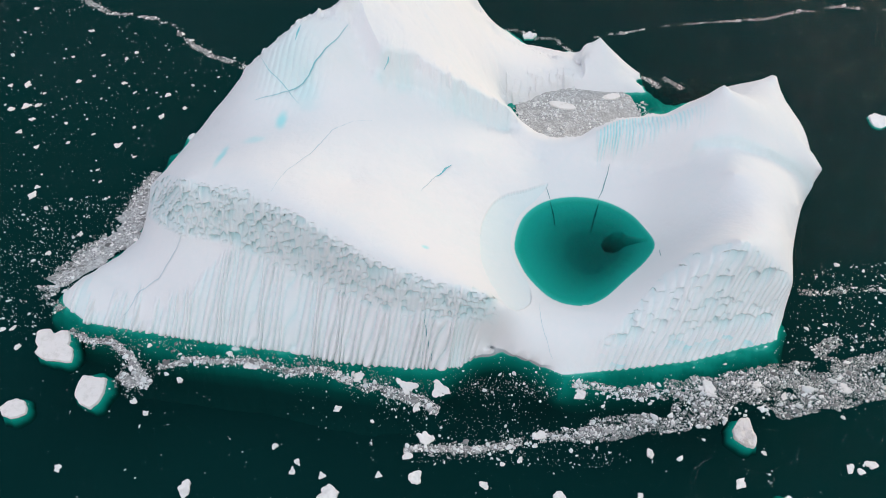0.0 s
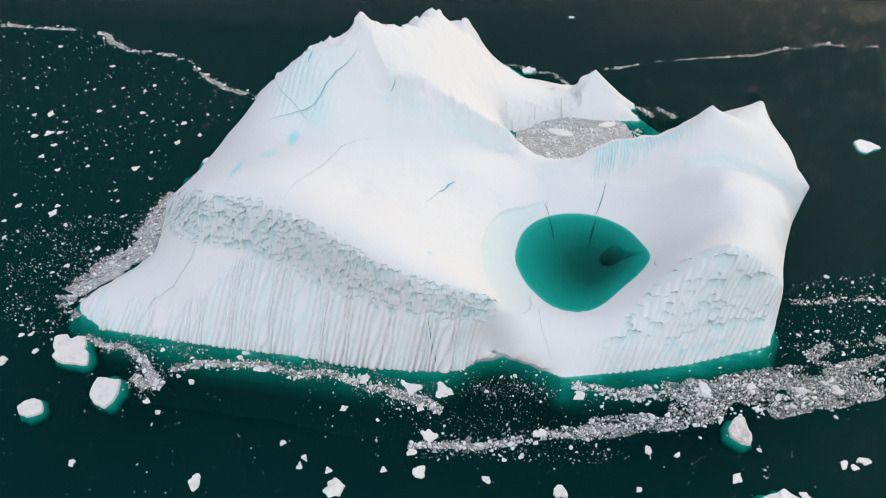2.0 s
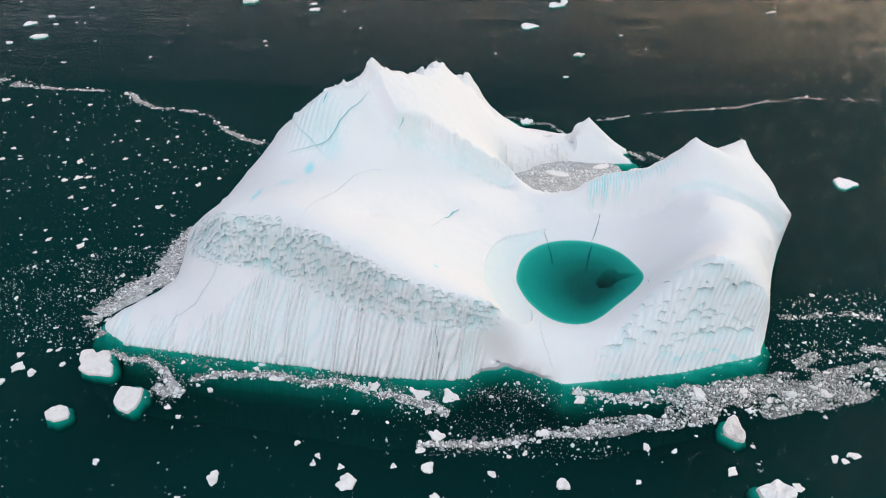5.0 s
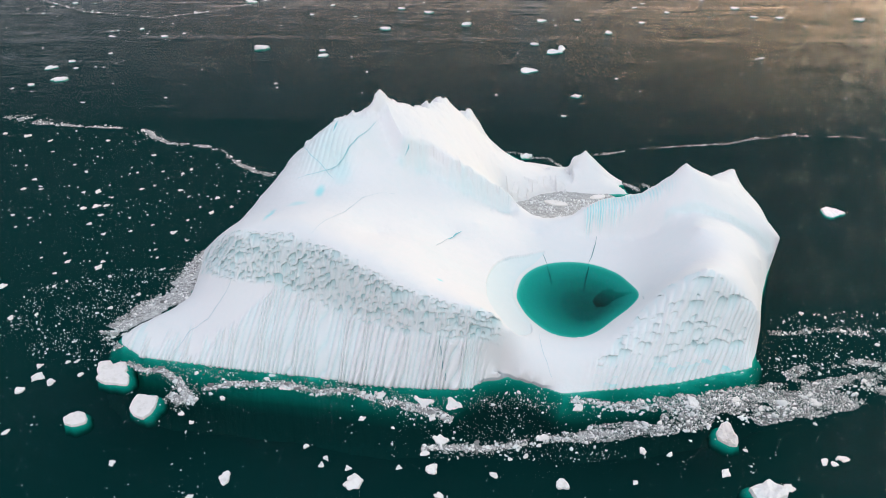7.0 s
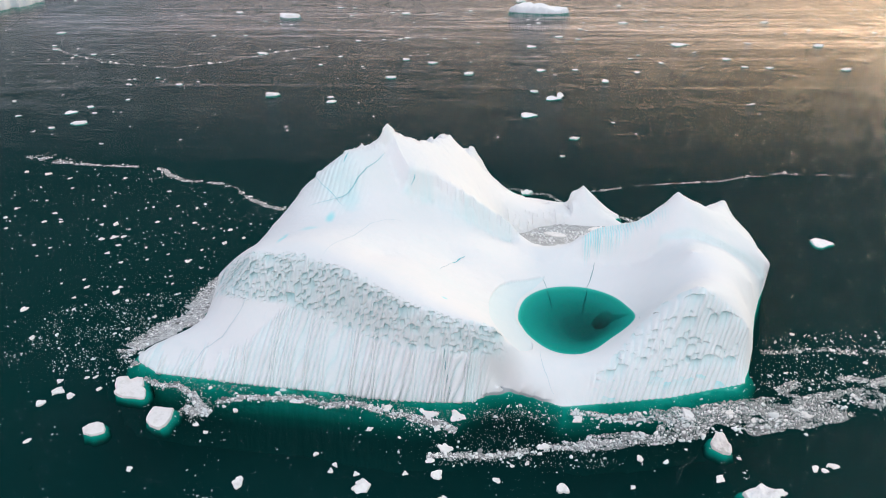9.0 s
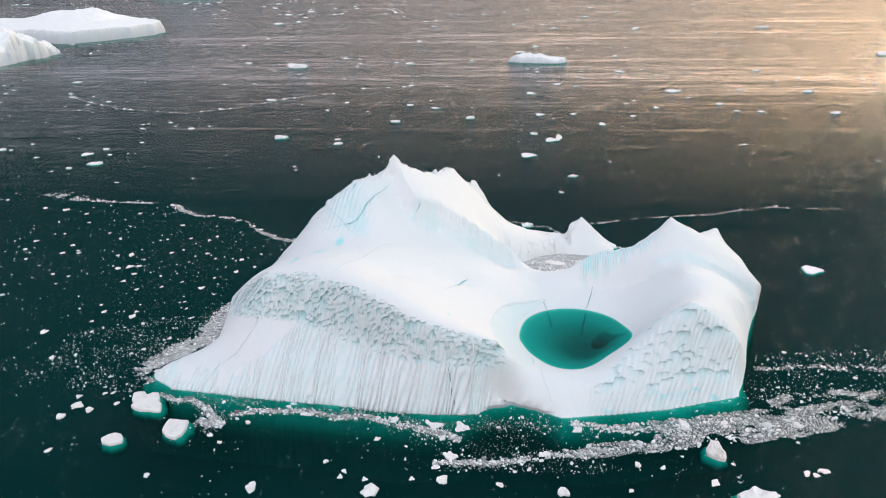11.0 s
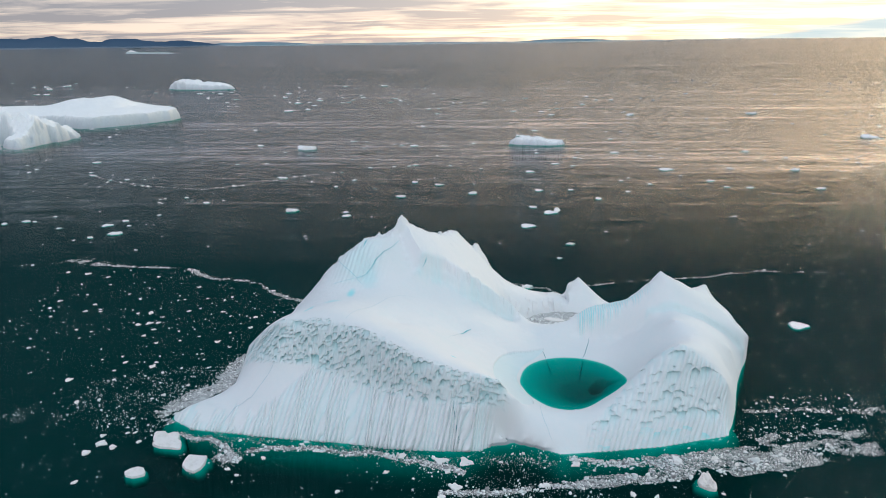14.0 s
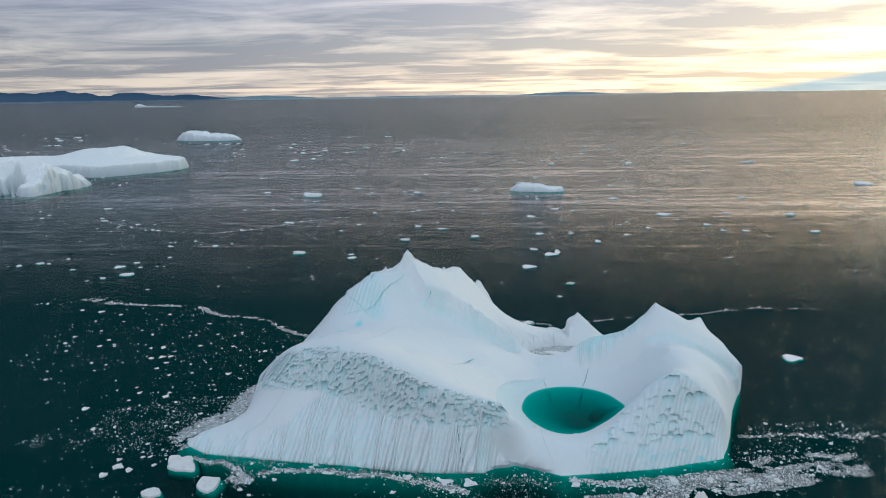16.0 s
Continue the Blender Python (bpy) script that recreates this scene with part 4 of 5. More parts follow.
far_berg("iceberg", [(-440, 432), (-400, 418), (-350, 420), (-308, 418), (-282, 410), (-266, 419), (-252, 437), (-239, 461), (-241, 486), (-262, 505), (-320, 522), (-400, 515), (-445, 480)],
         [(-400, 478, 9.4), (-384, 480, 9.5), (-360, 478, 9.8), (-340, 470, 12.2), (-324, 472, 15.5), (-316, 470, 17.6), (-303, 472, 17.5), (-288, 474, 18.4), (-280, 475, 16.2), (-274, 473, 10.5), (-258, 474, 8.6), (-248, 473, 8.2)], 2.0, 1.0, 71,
         "broad white tabular iceberg with sheer sides in grey-blue shade", 0.9, 0.24, 8.2)
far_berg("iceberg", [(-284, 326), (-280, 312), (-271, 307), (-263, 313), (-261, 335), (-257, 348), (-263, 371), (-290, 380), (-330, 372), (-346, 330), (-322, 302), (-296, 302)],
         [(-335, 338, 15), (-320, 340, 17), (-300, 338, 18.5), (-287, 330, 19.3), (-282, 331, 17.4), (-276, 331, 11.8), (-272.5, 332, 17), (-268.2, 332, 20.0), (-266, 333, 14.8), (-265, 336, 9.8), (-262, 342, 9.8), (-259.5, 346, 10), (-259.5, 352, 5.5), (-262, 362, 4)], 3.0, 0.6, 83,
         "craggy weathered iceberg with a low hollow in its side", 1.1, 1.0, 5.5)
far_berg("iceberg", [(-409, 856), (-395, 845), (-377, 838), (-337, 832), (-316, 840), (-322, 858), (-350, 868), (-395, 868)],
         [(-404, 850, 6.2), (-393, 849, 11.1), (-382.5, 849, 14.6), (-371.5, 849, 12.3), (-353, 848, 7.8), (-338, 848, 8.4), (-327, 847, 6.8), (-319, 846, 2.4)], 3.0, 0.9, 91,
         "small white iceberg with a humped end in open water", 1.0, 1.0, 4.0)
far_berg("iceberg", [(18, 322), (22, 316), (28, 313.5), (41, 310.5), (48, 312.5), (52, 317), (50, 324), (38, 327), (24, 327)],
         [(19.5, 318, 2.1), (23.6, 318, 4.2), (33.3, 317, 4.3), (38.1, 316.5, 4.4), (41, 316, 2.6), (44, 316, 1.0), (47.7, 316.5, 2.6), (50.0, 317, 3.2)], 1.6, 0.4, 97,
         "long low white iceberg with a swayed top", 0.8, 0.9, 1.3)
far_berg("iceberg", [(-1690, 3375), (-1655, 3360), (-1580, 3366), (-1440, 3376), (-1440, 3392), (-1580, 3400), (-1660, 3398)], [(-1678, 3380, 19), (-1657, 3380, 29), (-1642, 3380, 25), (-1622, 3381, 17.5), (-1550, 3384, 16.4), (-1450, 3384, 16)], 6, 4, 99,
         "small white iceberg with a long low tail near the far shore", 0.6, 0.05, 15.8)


# ---- growlers and floes ----
def growler_mesh(seed, radii=None, top=0.45, tilt=(0.1, 0.05), mat=None, foot=1.3, crag=0.25, n=30):
    """A lump of ice about one metre in radius: broken top, worn waterline and a wider foot under water."""
    th = np.linspace(0, 2 * math.pi, n, endpoint=False)
    if radii is None:
        r0 = 0.85 + 0.9 * fbm(np.cos(th) * 1.3 + seed * 3.1, np.sin(th) * 1.3 + 7.7, seed, 3)
        k = 3 + seed % 4
        r0 = r0 * np.clip(0.86 / np.maximum(np.cos((th * k / (2 * math.pi) % 1 - 0.5) * 2 * math.pi / k), 0.3), 0.8, 1.25)
    else:
        r0 = np.interp(th, np.linspace(0, 2 * math.pi, len(radii) + 1), list(radii) + [radii[0]])
    rows = []
    r0 = r0 * (1 + (0.10 if radii is None else 0.03) * (hash2(np.floor(th * 2.2), th * 0, seed) - 0.5) + 0.05 * (hash2(np.arange(n) * 1.0, th * 0, seed + 3) - 0.5))
    for f, z in ((0.0, 1.0), (0.2, 1.0), (0.4, 1.0), (0.6, 1.0), (0.78, 1.0), (0.91, 0.98), (0.97, 0.9), (0.995, 0.45), (1.0, -0.02), *(((0.97, -0.06), (0.8, -0.1), (0.3, -0.12)) if foot < 1 else ((1.0 + 0.6 * (foot - 1), -0.22), (foot, -0.6), (foot * 0.9, -1.3)))):
        x, y = f * r0 * np.cos(th), f * r0 * np.sin(th)
        if z > 0:
            rock = fbm(x * 1.6 + seed, y * 1.6 - seed, seed + 2, 4)
            h = top * z * np.clip(1 + tilt[0] * x + tilt[1] * y + crag * 3.0 * rock, 0.25, 2.2)
        else:
            h = np.full(n, z * 0.45)
        rows.append(np.stack([x, y, h], -1))
    verts, faces = [tuple(rows[0].mean(0))], []
    for r in rows[1:]:
        verts += [tuple(v) for v in r]
    for k in range(n):
        faces.append((0, 1 + k, 1 + (k + 1) % n))
        for j in range(len(rows) - 2):
            a, b = 1 + j * n, 1 + (j + 1) * n
            faces.append((a + k, b + k, b + (k + 1) % n, a + (k + 1) % n))
    me = mesh_from("growler", verts, faces, mat or FLOE)
    a = me.attributes.new("blue_ice_shade", "FLOAT", "POINT")
    a.data.foreach_set("value", [0.0 if v[2] > top * 0.6 else 0.2 for v in verts])
    return me


def growler(me, x, y, radius, flat, turn, label, group, name="ice_floe"):
    ob = new(name, me)
    ob.matrix_world = pose(x, y, 0, 0, 0, turn)
    ob.scale = (radius, radius, radius * flat)
    return tagged(ob, label, "ice floe", group)


def radii_of(outline):
    """Distances from the middle to an outline, round the compass."""
    p = np.array(outline, float)
    c = (p.max(0) + p.min(0)) / 2
    p = p - c
    out = []
    for k in range(48):
        d = np.array([math.cos(k * math.pi / 24), math.sin(k * math.pi / 24)])
        best = 0.05
        for q, r in zip(p, np.roll(p, -1, 0)):
            e = r - q
            det = d[0] * -e[1] + e[0] * d[1]
            if abs(det) > 1e-9:
                s, u = (q[0] * -e[1] + e[0] * q[1]) / det, (d[0] * q[1] - d[1] * q[0]) / det
                if s > best and -1e-6 <= u <= 1 + 1e-6:
                    best = s
        out.append(best)
    return c, out


def big_growler(outline, top, tilt, mat, foot, drift, crag, seed, label):
    """A large growler: the broken block above water and its submerged foot."""
    c, radii = radii_of(outline)
    thing = tagged(new("growler"), label, "growler", "growlers beside the iceberg")
    thing.location = (c[0], c[1], 0)
    block = new("ice_block", growler_mesh(seed, radii, top, tilt, mat, 0.97, crag, 48))
    block.parent = thing
    n = 48
    th = np.linspace(0, 2 * math.pi, n, endpoint=False)
    r0 = np.array(radii)
    soft = (r0 + np.roll(r0, 1) + np.roll(r0, -1) + np.roll(r0, 2) + np.roll(r0, -2)) / 5
    rows = []
    for f, z in ((0.0, 0.0), (0.4, -0.12), (0.75, -0.4), (1.0, -1.2), (0.55, -1.5)):
        wob = 1 + 0.5 * fbm(np.cos(th) * 2 + seed, np.sin(th) * 2, seed, 3) * f
        r = r0 * (1 - f) + (soft + foot * f) * f * wob
        rows.append(np.stack([r * np.cos(th) + drift[0] * f, r * np.sin(th) + drift[1] * f, np.full(n, z - 0.03)], -1))
    P = np.stack(rows)
    P = np.concatenate([P, P[:, :1]], 1)
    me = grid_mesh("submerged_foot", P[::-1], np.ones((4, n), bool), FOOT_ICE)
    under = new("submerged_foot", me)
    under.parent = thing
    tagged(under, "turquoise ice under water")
    return thing


big_growler([(-49.2, 2.1), (-47.7, 2.5), (-47.0, 1.7), (-46.4, 2.3), (-45.4, 2.3), (-44.8, 1.1), (-44.8, 0.4), (-44.1, 0.0), (-43.8, -0.9), (-43.5, -2.1), (-45.0, -1.9), (-46.6, -1.8), (-47.6, -1.4), (-48.3, -0.9), (-48.1, -0.2), (-48.8, 0.6)], 0.5, (-0.05, 0.08), DIRTY_PALE, 0.5, (0.5, -0.1), 0.10, 3, "pinkish-white growler with a notched edge and a melt hole")
big_growler([(-41.5, -3.7), (-38.6, -4.1), (-38.3, -5.7), (-38.5, -7.1), (-39.1, -8.0), (-40.5, -7.4), (-41.5, -6.3), (-41.6, -5.2)], 0.45, (0.03, 0.06), DIRTY_PALE, 0.8, (0.3, 0.3), 0.05, 5, "flat-topped white growler ringed by turquoise submerged ice")
big_growler([(-48.4, -7.3), (-47.6, -7.0), (-46.6, -7.3), (-46.1, -8.0), (-45.9, -8.8), (-46.6, -9.2), (-47.4, -9.4), (-48.5, -9.0), (-49.1, -8.1)], 0.4, (0.05, 0.1), DIRTY_PALE, 0.5, (0.1, 0.1), 0.1, 8, "rounded pinkish-white growler with a submerged ledge")
big_growler([(31.6, -7.1), (32.7, -6.9), (32.8, -8.1), (33.0, -9.6), (32.7, -10.3), (31.9, -10.2), (31.3, -9.8), (30.7, -9.2), (30.8, -8.2)], 0.6, (0.05, 0.2), DIRTY, 0.55, (-0.3, 0.1), 0.5, 11, "dirty brown-flecked growler with a pitted surface")
big_growler([(31.9, -16.4), (33.5, -16.1), (34.3, -15.7), (34.9, -16.4), (35.5, -16.8), (35.8, -17.7), (34.2, -18.4), (32.3, -17.9)], 0.9, (0.2, 0.1), FLOE, 0.5, (-0.3, 0.3), 0.3, 14, "angular white growler with a raised corner")
growler(growler_mesh(17, (1.5, 0.8, 0.6, 0.7, 1.5, 0.7, 0.6, 0.7), 0.3, (0.0, 0.0), FLOE, 1.1, 0.1), 17.3, 49.9, 1.55, 0.7, -20, "flat white floe frozen into grey slush", "floes in the bay")
growler(growler_mesh(18, (1.3, 0.9, 0.6, 0.8, 1.3, 0.7, 0.6, 0.7), 0.3, (0.0, 0.0), FLOE, 1.1, 0.1), 25.6, 52.6, 1.25, 0.7, 15, "flat white floe frozen into grey slush", "floes in the bay")

VARIANTS = [growler_mesh(20 + k, None, 0.22 + 0.06 * (k % 4), (0.35 * math.sin(k * 2.1), 0.4 * math.cos(k * 1.7)), FLOE, 0.97, 0.55) for k in range(12)]
FAR_VARIANTS = [growler_mesh(60 + k, None, 0.2 + 0.07 * (k % 4), (0.6 * math.sin(k * 2.1), 0.5 * math.cos(k * 1.7)), FAR_FLOE, 1.06, 0.9) for k in range(12)]
NEAR = [(-56.4, -0.6, 2.2), (-54.1, -1.6, 1.4), (-55.1, -10.5, 1.0), (-40.0, -14.8, 1.05), (-26.2, -16.5, 1.75), (-18.0, -11.7, 0.9), (-12.0, -7.0, 0.95), (-15.7, -14.3, 0.85), (-15.3, -13.4, 0.85), (-11.7, -16.8, 2.5), (-2.2, -10.2, 2.2), (-2.9, -14.7, 1.75), (4.1, -15.3, 1.0), (-2.0, -18.3, 1.3), (11.6, -16.5, 1.7), (21.5, -11.2, 1.1), (30.2, -14.2, 1.4), (42.0, -12.2, 1.2), (42.9, -12.6, 0.9), (44.2, -11.7, 1.3), (-4.4, -4.1, 1.75), (-0.9, -4.0, 2.3), (-3.3, -6.6, 1.3), (29.4, -2.9, 2.0), (44.7, -2.6, 1.8), (36.6, -16.1, 1.3)]
BANDED = [(14.9, -4.3, 1.4), (34.9, -2.5, 1.4), (37.6, -3.9, 1.1), (10.1, -9.5, 1.5), (-4.0, -12.1, 1.1), (6.0, -12.9, 0.7), (7.8, -12.4, 0.8), (33.5, -10.8, 0.7), (-22.7, -1.4, 1.6), (-25.5, -0.2, 1.1), (-12.5, -2.4, 0.9), (-10.1, -2.8, 1.7), (-30.4, -3.9, 0.9), (-32.9, -8.2, 0.75), (-34.7, -6.8, 1.0), (-29.4, -19.3, 1.0), (-12.6, -14.7, 0.8), (-6.7, -14.5, 0.7), (19.8, -15.8, 0.7), (28.6, -3.1, 1.0), (-50.8, 0.0, 0.85), (-52.6, 2.7, 0.9), (-57.2, 1.7, 0.9), (-57.3, -3.2, 1.5), (-53.7, 2.5, 0.9), (-8.0, -8.4, 0.5)]
LEFT = [(-88.3, 54.1, 1.6), (-72.6, 53.1, 2.0), (-88.2, 58.3, 1.35), (-64.4, 54.4, 1.35), (-70.4, 47.3, 1.6), (-68.4, 47.4, 1.5), (-67.8, 43.7, 1.2), (-72.3, 46.2, 1.2), (-68.4, 40.4, 1.15), (-64.2, 36.9, 1.0), (-59.8, 38.0, 0.9), (-53.8, 51.5, 0.95), (-51.8, 37.7, 1.4), (-48.4, 35.0, 0.75), (-47.3, 45.0, 1.5), (-56.6, 40.2, 0.7), (-50.8, 42.1, 0.8), (-68.0, 30.2, 0.75), (-81.5, 39.0, 0.7), (-52.9, 31.8, 0.75), (-51.6, 29.3, 0.65), (-44.2, 47.4, 1.1), (-48.0, 51.0, 1.3), (-62.0, 42.8, 1.1), (-91.6, 72.3, 0.85), (-82.0, 78.6, 1.15), (-68.2, 70.8, 1.35), (-56.5, 54.1, 1.2)]
LEFT_NEAR = [(-66.6, 24.1, 0.85), (-73.2, 20.2, 1.7), (-64.9, 20.5, 0.8), (-60.2, 26.0, 1.6), (-57.1, 23.4, 0.8), (-50.4, 18.6, 0.95), (-84.5, 43.4, 1.0), (-93.7, 65.0, 0.85), (-98.0, 60.7, 1.1), (-63.1, 62.6, 0.75), (-83.5, 65.6, 0.7), (-58.6, 61.6, 1.0), (-80.7, 42.4, 0.75), (-66.2, 27.6, 1.1), (-60.2, 27.8, 0.85), (-53.3, 14.9, 0.95), (-67.2, 12.2, 1.2), (-71.3, 28.8, 0.65), (-68.3, 61.9, 0.75), (-57.5, 63.6, 0.9), (-68.8, 50.8, 0.75), (-108.1, 82.3, 1.5), (-102.3, 81.1, 1.8), (-95.3, 78.2, 1.2), (-75.4, 52.8, 1.0), (-84.7, 54.0, 1.0)]
FAR_A = [(67.9, 47.6, 4.6), (23.7, 95.5, 1.6), (-131.4, 109.2, 0.5), (28.4, 109.7, 3.0), (-124.3, 114.3, 0.7), (-120.6, 116.9, 2.1), (-115.2, 121.7, 4.7), (41.1, 123.8, 1.1), (-137.6, 128.9, 1.9), (17.4, 131.0, 5.5), (-115.2, 131.8, 1.7), (-123.1, 132.6, 4.2), (-110.0, 133.2, 0.8), (-159.9, 134.3, 2.3), (-151.0, 137.4, 1.6), (-154.4, 138.2, 3.5), (-119.9, 138.8, 2.7), (-148.1, 144.7, 1.6), (-44.5, 145.4, 3.9), (-111.5, 146.9, 1.6), (26.4, 149.7, 5.5), (-45.6, 150.5, 2.4), (-65.2, 153.3, 5.3), (21.1, 157.6, 3.3), (-118.8, 166.0, 1.1), (-102.0, 166.7, 2.8), (-108.9, 169.8, 0.9), (46.5, 171.4, 3.0), (-122.5, 173.0, 1.3), (-120.9, 174.0, 1.1)]
FAR_B = [(-47.6, 174.9, 0.7), (-113.3, 176.0, 1.8), (-28.8, 176.7, 4.0), (16.0, 177.0, 0.7), (114.0, 179.5, 1.1), (-65.6, 180.5, 0.7), (-1.0, 182.6, 4.5), (-105.1, 183.3, 0.9), (60.1, 184.7, 2.4), (25.6, 187.5, 3.8), (38.3, 188.4, 2.7), (136.1, 188.7, 3.8), (109.6, 191.5, 3.2), (101.4, 192.8, 2.9), (-41.3, 193.4, 1.2), (-57.8, 196.1, 1.9), (-159.9, 198.2, 1.4), (72.0, 199.2, 2.3), (-15.1, 199.9, 3.8), (-145.4, 200.3, 1.0), (-98.4, 200.5, 1.2), (-0.4, 200.8, 1.2), (-142.7, 201.5, 1.5), (-186.2, 204.9, 1.0), (-25.5, 205.1, 3.1), (98.6, 205.9, 3.6), (61.7, 206.8, 2.2), (-52.6, 210.8, 2.2), (66.0, 213.1, 1.7), (-162.7, 213.5, 1.8)]
FAR_C = [(-202.8, 214.4, 1.0), (-147.4, 214.4, 1.3), (-155.8, 214.7, 2.5), (-85.4, 216.9, 4.0), (-87.6, 218.4, 2.5), (-212.8, 220.2, 0.8), (-84.6, 223.8, 1.0), (-176.7, 224.9, 3.1), (25.0, 229.3, 4.4), (143.7, 230.2, 4.8), (-215.8, 230.3, 0.8), (-61.7, 230.3, 1.3), (-181.5, 232.3, 2.1), (-212.3, 233.1, 2.2), (87.2, 233.3, 7.5), (2.9, 237.4, 1.6), (-49.9, 242.1, 2.4), (-214.4, 242.4, 2.2), (-38.8, 244.9, 1.9), (46.4, 245.3, 2.4), (-31.9, 246.2, 2.2), (-12.0, 247.2, 1.6), (-28.9, 249.4, 2.7), (38.4, 250.4, 3.8), (-108.8, 252.0, 0.8), (-118.5, 254.0, 2.0), (-226.5, 254.2, 1.7), (-104.0, 255.2, 2.0), (-20.7, 255.7, 1.1), (180.3, 258.6, 2.2)]
FAR_D = [(-194.1, 261.7, 4.6), (-29.7, 262.9, 1.1), (153.6, 264.8, 2.2), (52.9, 265.1, 1.7), (-49.2, 267.1, 1.2), (92.9, 267.1, 1.4), (-63.2, 267.6, 1.4), (50.6, 268.7, 2.6), (-54.7, 269.1, 0.9), (-51.7, 270.8, 0.9), (89.3, 274.5, 2.3), (-101.6, 276.4, 1.2), (-107.1, 276.6, 0.9), (-19.9, 277.0, 1.2), (27.1, 280.8, 1.8), (-89.0, 281.6, 1.8), (39.0, 284.2, 0.9), (32.2, 284.5, 3.0), (73.1, 284.7, 5.1), (54.0, 285.5, 1.5), (140.9, 285.7, 4.1), (-95.2, 285.8, 1.5), (-28.9, 287.0, 1.2), (-74.8, 288.9, 1.2), (85.4, 290.1, 1.8), (-104.2, 292.2, 1.9), (27.8, 294.7, 1.8), (33.1, 296.5, 1.5), (108.7, 297.2, 1.5), (35.6, 300.6, 1.2)]
FAR_E = [(16.7, 301.4, 1.3), (58.0, 301.7, 1.2), (-94.5, 304.3, 13.1), (-37.3, 306.0, 1.6), (-62.8, 307.2, 2.2), (-18.9, 314.0, 1.3), (-35.5, 314.8, 5.2), (-3.1, 315.5, 1.3), (-62.5, 316.1, 1.6), (-16.4, 316.2, 1.3), (-42.3, 317.4, 2.9), (-125.7, 319.1, 4.3), (-47.2, 320.0, 1.3), (-1.2, 322.3, 2.6), (-40.0, 324.3, 1.7), (-65.3, 332.8, 2.0), (-74.0, 335.7, 4.1), (230.5, 336.7, 13.3), (80.4, 337.5, 3.0), (211.7, 350.8, 1.7), (27.3, 356.2, 6.4), (114.3, 362.1, 1.8), (38.7, 381.4, 4.5), (156.6, 385.9, 1.9), (266.1, 394.1, 3.0), (120.4, 476.8, 6.6), (213.7, 477.2, 7.0), (59.9, 482.1, 5.8), (-31.7, 499.3, 4.2), (31.4, 512.5, 4.3)]
FAR_F = [(62.2, 524.4, 2.4), (73.6, 528.4, 2.9), (-163.4, 530.9, 8.9), (69.4, 534.0, 3.4), (-41.3, 539.7, 4.0), (100.5, 541.4, 2.9), (86.5, 542.8, 3.0), (-32.6, 544.2, 3.5), (-149.7, 545.1, 6.0), (96.2, 569.8, 5.1), (-152.9, 584.9, 5.3), (-296.8, 594.1, 5.5), (-304.4, 594.9, 4.4), (7.8, 597.8, 4.3), (-93.5, 602.9, 2.2), (-175.2, 612.1, 8.3), (-131.2, 613.6, 5.0), (-83.4, 614.6, 3.9), (130.8, 615.7, 4.4), (-164.6, 617.4, 4.5), (116.4, 617.5, 3.8), (-126.1, 619.5, 4.5), (27.4, 621.5, 3.3), (-250.3, 627.1, 4.6), (-71.4, 640.2, 2.9), (-159.5, 643.8, 7.0), (50.0, 646.5, 4.6), (-126.2, 646.8, 3.5), (-35.1, 649.9, 3.5), (-85.5, 663.6, 5.3)]
FAR_G = [(-255.6, 669.9, 5.4), (-120.0, 675.5, 4.8), (-142.4, 678.3, 3.6), (-290.6, 681.7, 4.3), (-206.9, 686.6, 6.1), (-193.5, 692.7, 3.1), (-125.6, 699.8, 4.3), (-226.1, 713.1, 3.8), (-47.4, 722.5, 3.2), (-217.9, 746.5, 6.6), (-158.2, 747.0, 2.6), (-303.9, 758.5, 6.7), (-329.8, 762.2, 8.1), (-366.4, 767.3, 3.4), (-316.0, 769.5, 4.8), (-523.8, 770.7, 9.0), (-537.0, 772.5, 9.7), (-296.1, 776.0, 5.5), (-392.3, 780.3, 4.8), (-427.8, 825.3, 3.6), (-578.2, 870.0, 10.7), (-174.8, 873.7, 6.8), (-122.9, 876.7, 10.6), (-552.4, 877.3, 6.2), (-512.9, 894.2, 3.1), (-473.9, 899.8, 2.4), (-613.5, 922.8, 8.1), (-634.8, 926.3, 6.5), (-595.4, 945.1, 9.1), (-623.6, 1019.1, 5.3)]
FAR_H = [(-740.1, 1040.5, 4.5), (13.1, 71.5, 3.0)]
rng = random.Random(4)
for table, group, labels in (
        (NEAR, "floes in front of the iceberg", ("small angular white ice floe adrift on dark water",)),
        (BANDED, "floes in front of the iceberg", ("small pale floe caught among drifting brash ice",)),
        ([(x, y, r * 0.88) for x, y, r in LEFT], "floes beside the iceberg", ("flat white ice floe adrift among scattered brash",)),
        (LEFT_NEAR, "floes beside the iceberg", ("flat white ice floe adrift among scattered brash",)),
        *((t, "growlers on open water", ("low white growler adrift on open grey water",)) for t in (FAR_A, FAR_B, FAR_C, FAR_D, FAR_E, FAR_F, FAR_G, FAR_H))):
    for x, y, size in table:
        far = group == "growlers on open water"
        flat = rng.uniform(0.4, 0.75) if far else rng.uniform(0.35, 0.8)
        ob = growler((FAR_VARIANTS if far else VARIANTS)[rng.randrange(12)], x, y, size * 0.52, flat, rng.uniform(0, 360), labels[0], group)
        s = rng.uniform(0.62, 0.95)
        ob.scale = (size * 0.54, size * 0.54 * s, size * 0.52 * flat)
        if far:
            ob.rotation_euler[2] = rng.uniform(-0.35, 0.35)
            ob.scale = (size * 0.47, size * 0.4, size * 0.34 * flat)


# ---- drifting brash and slush ----
gen = np.random.default_rng(12)


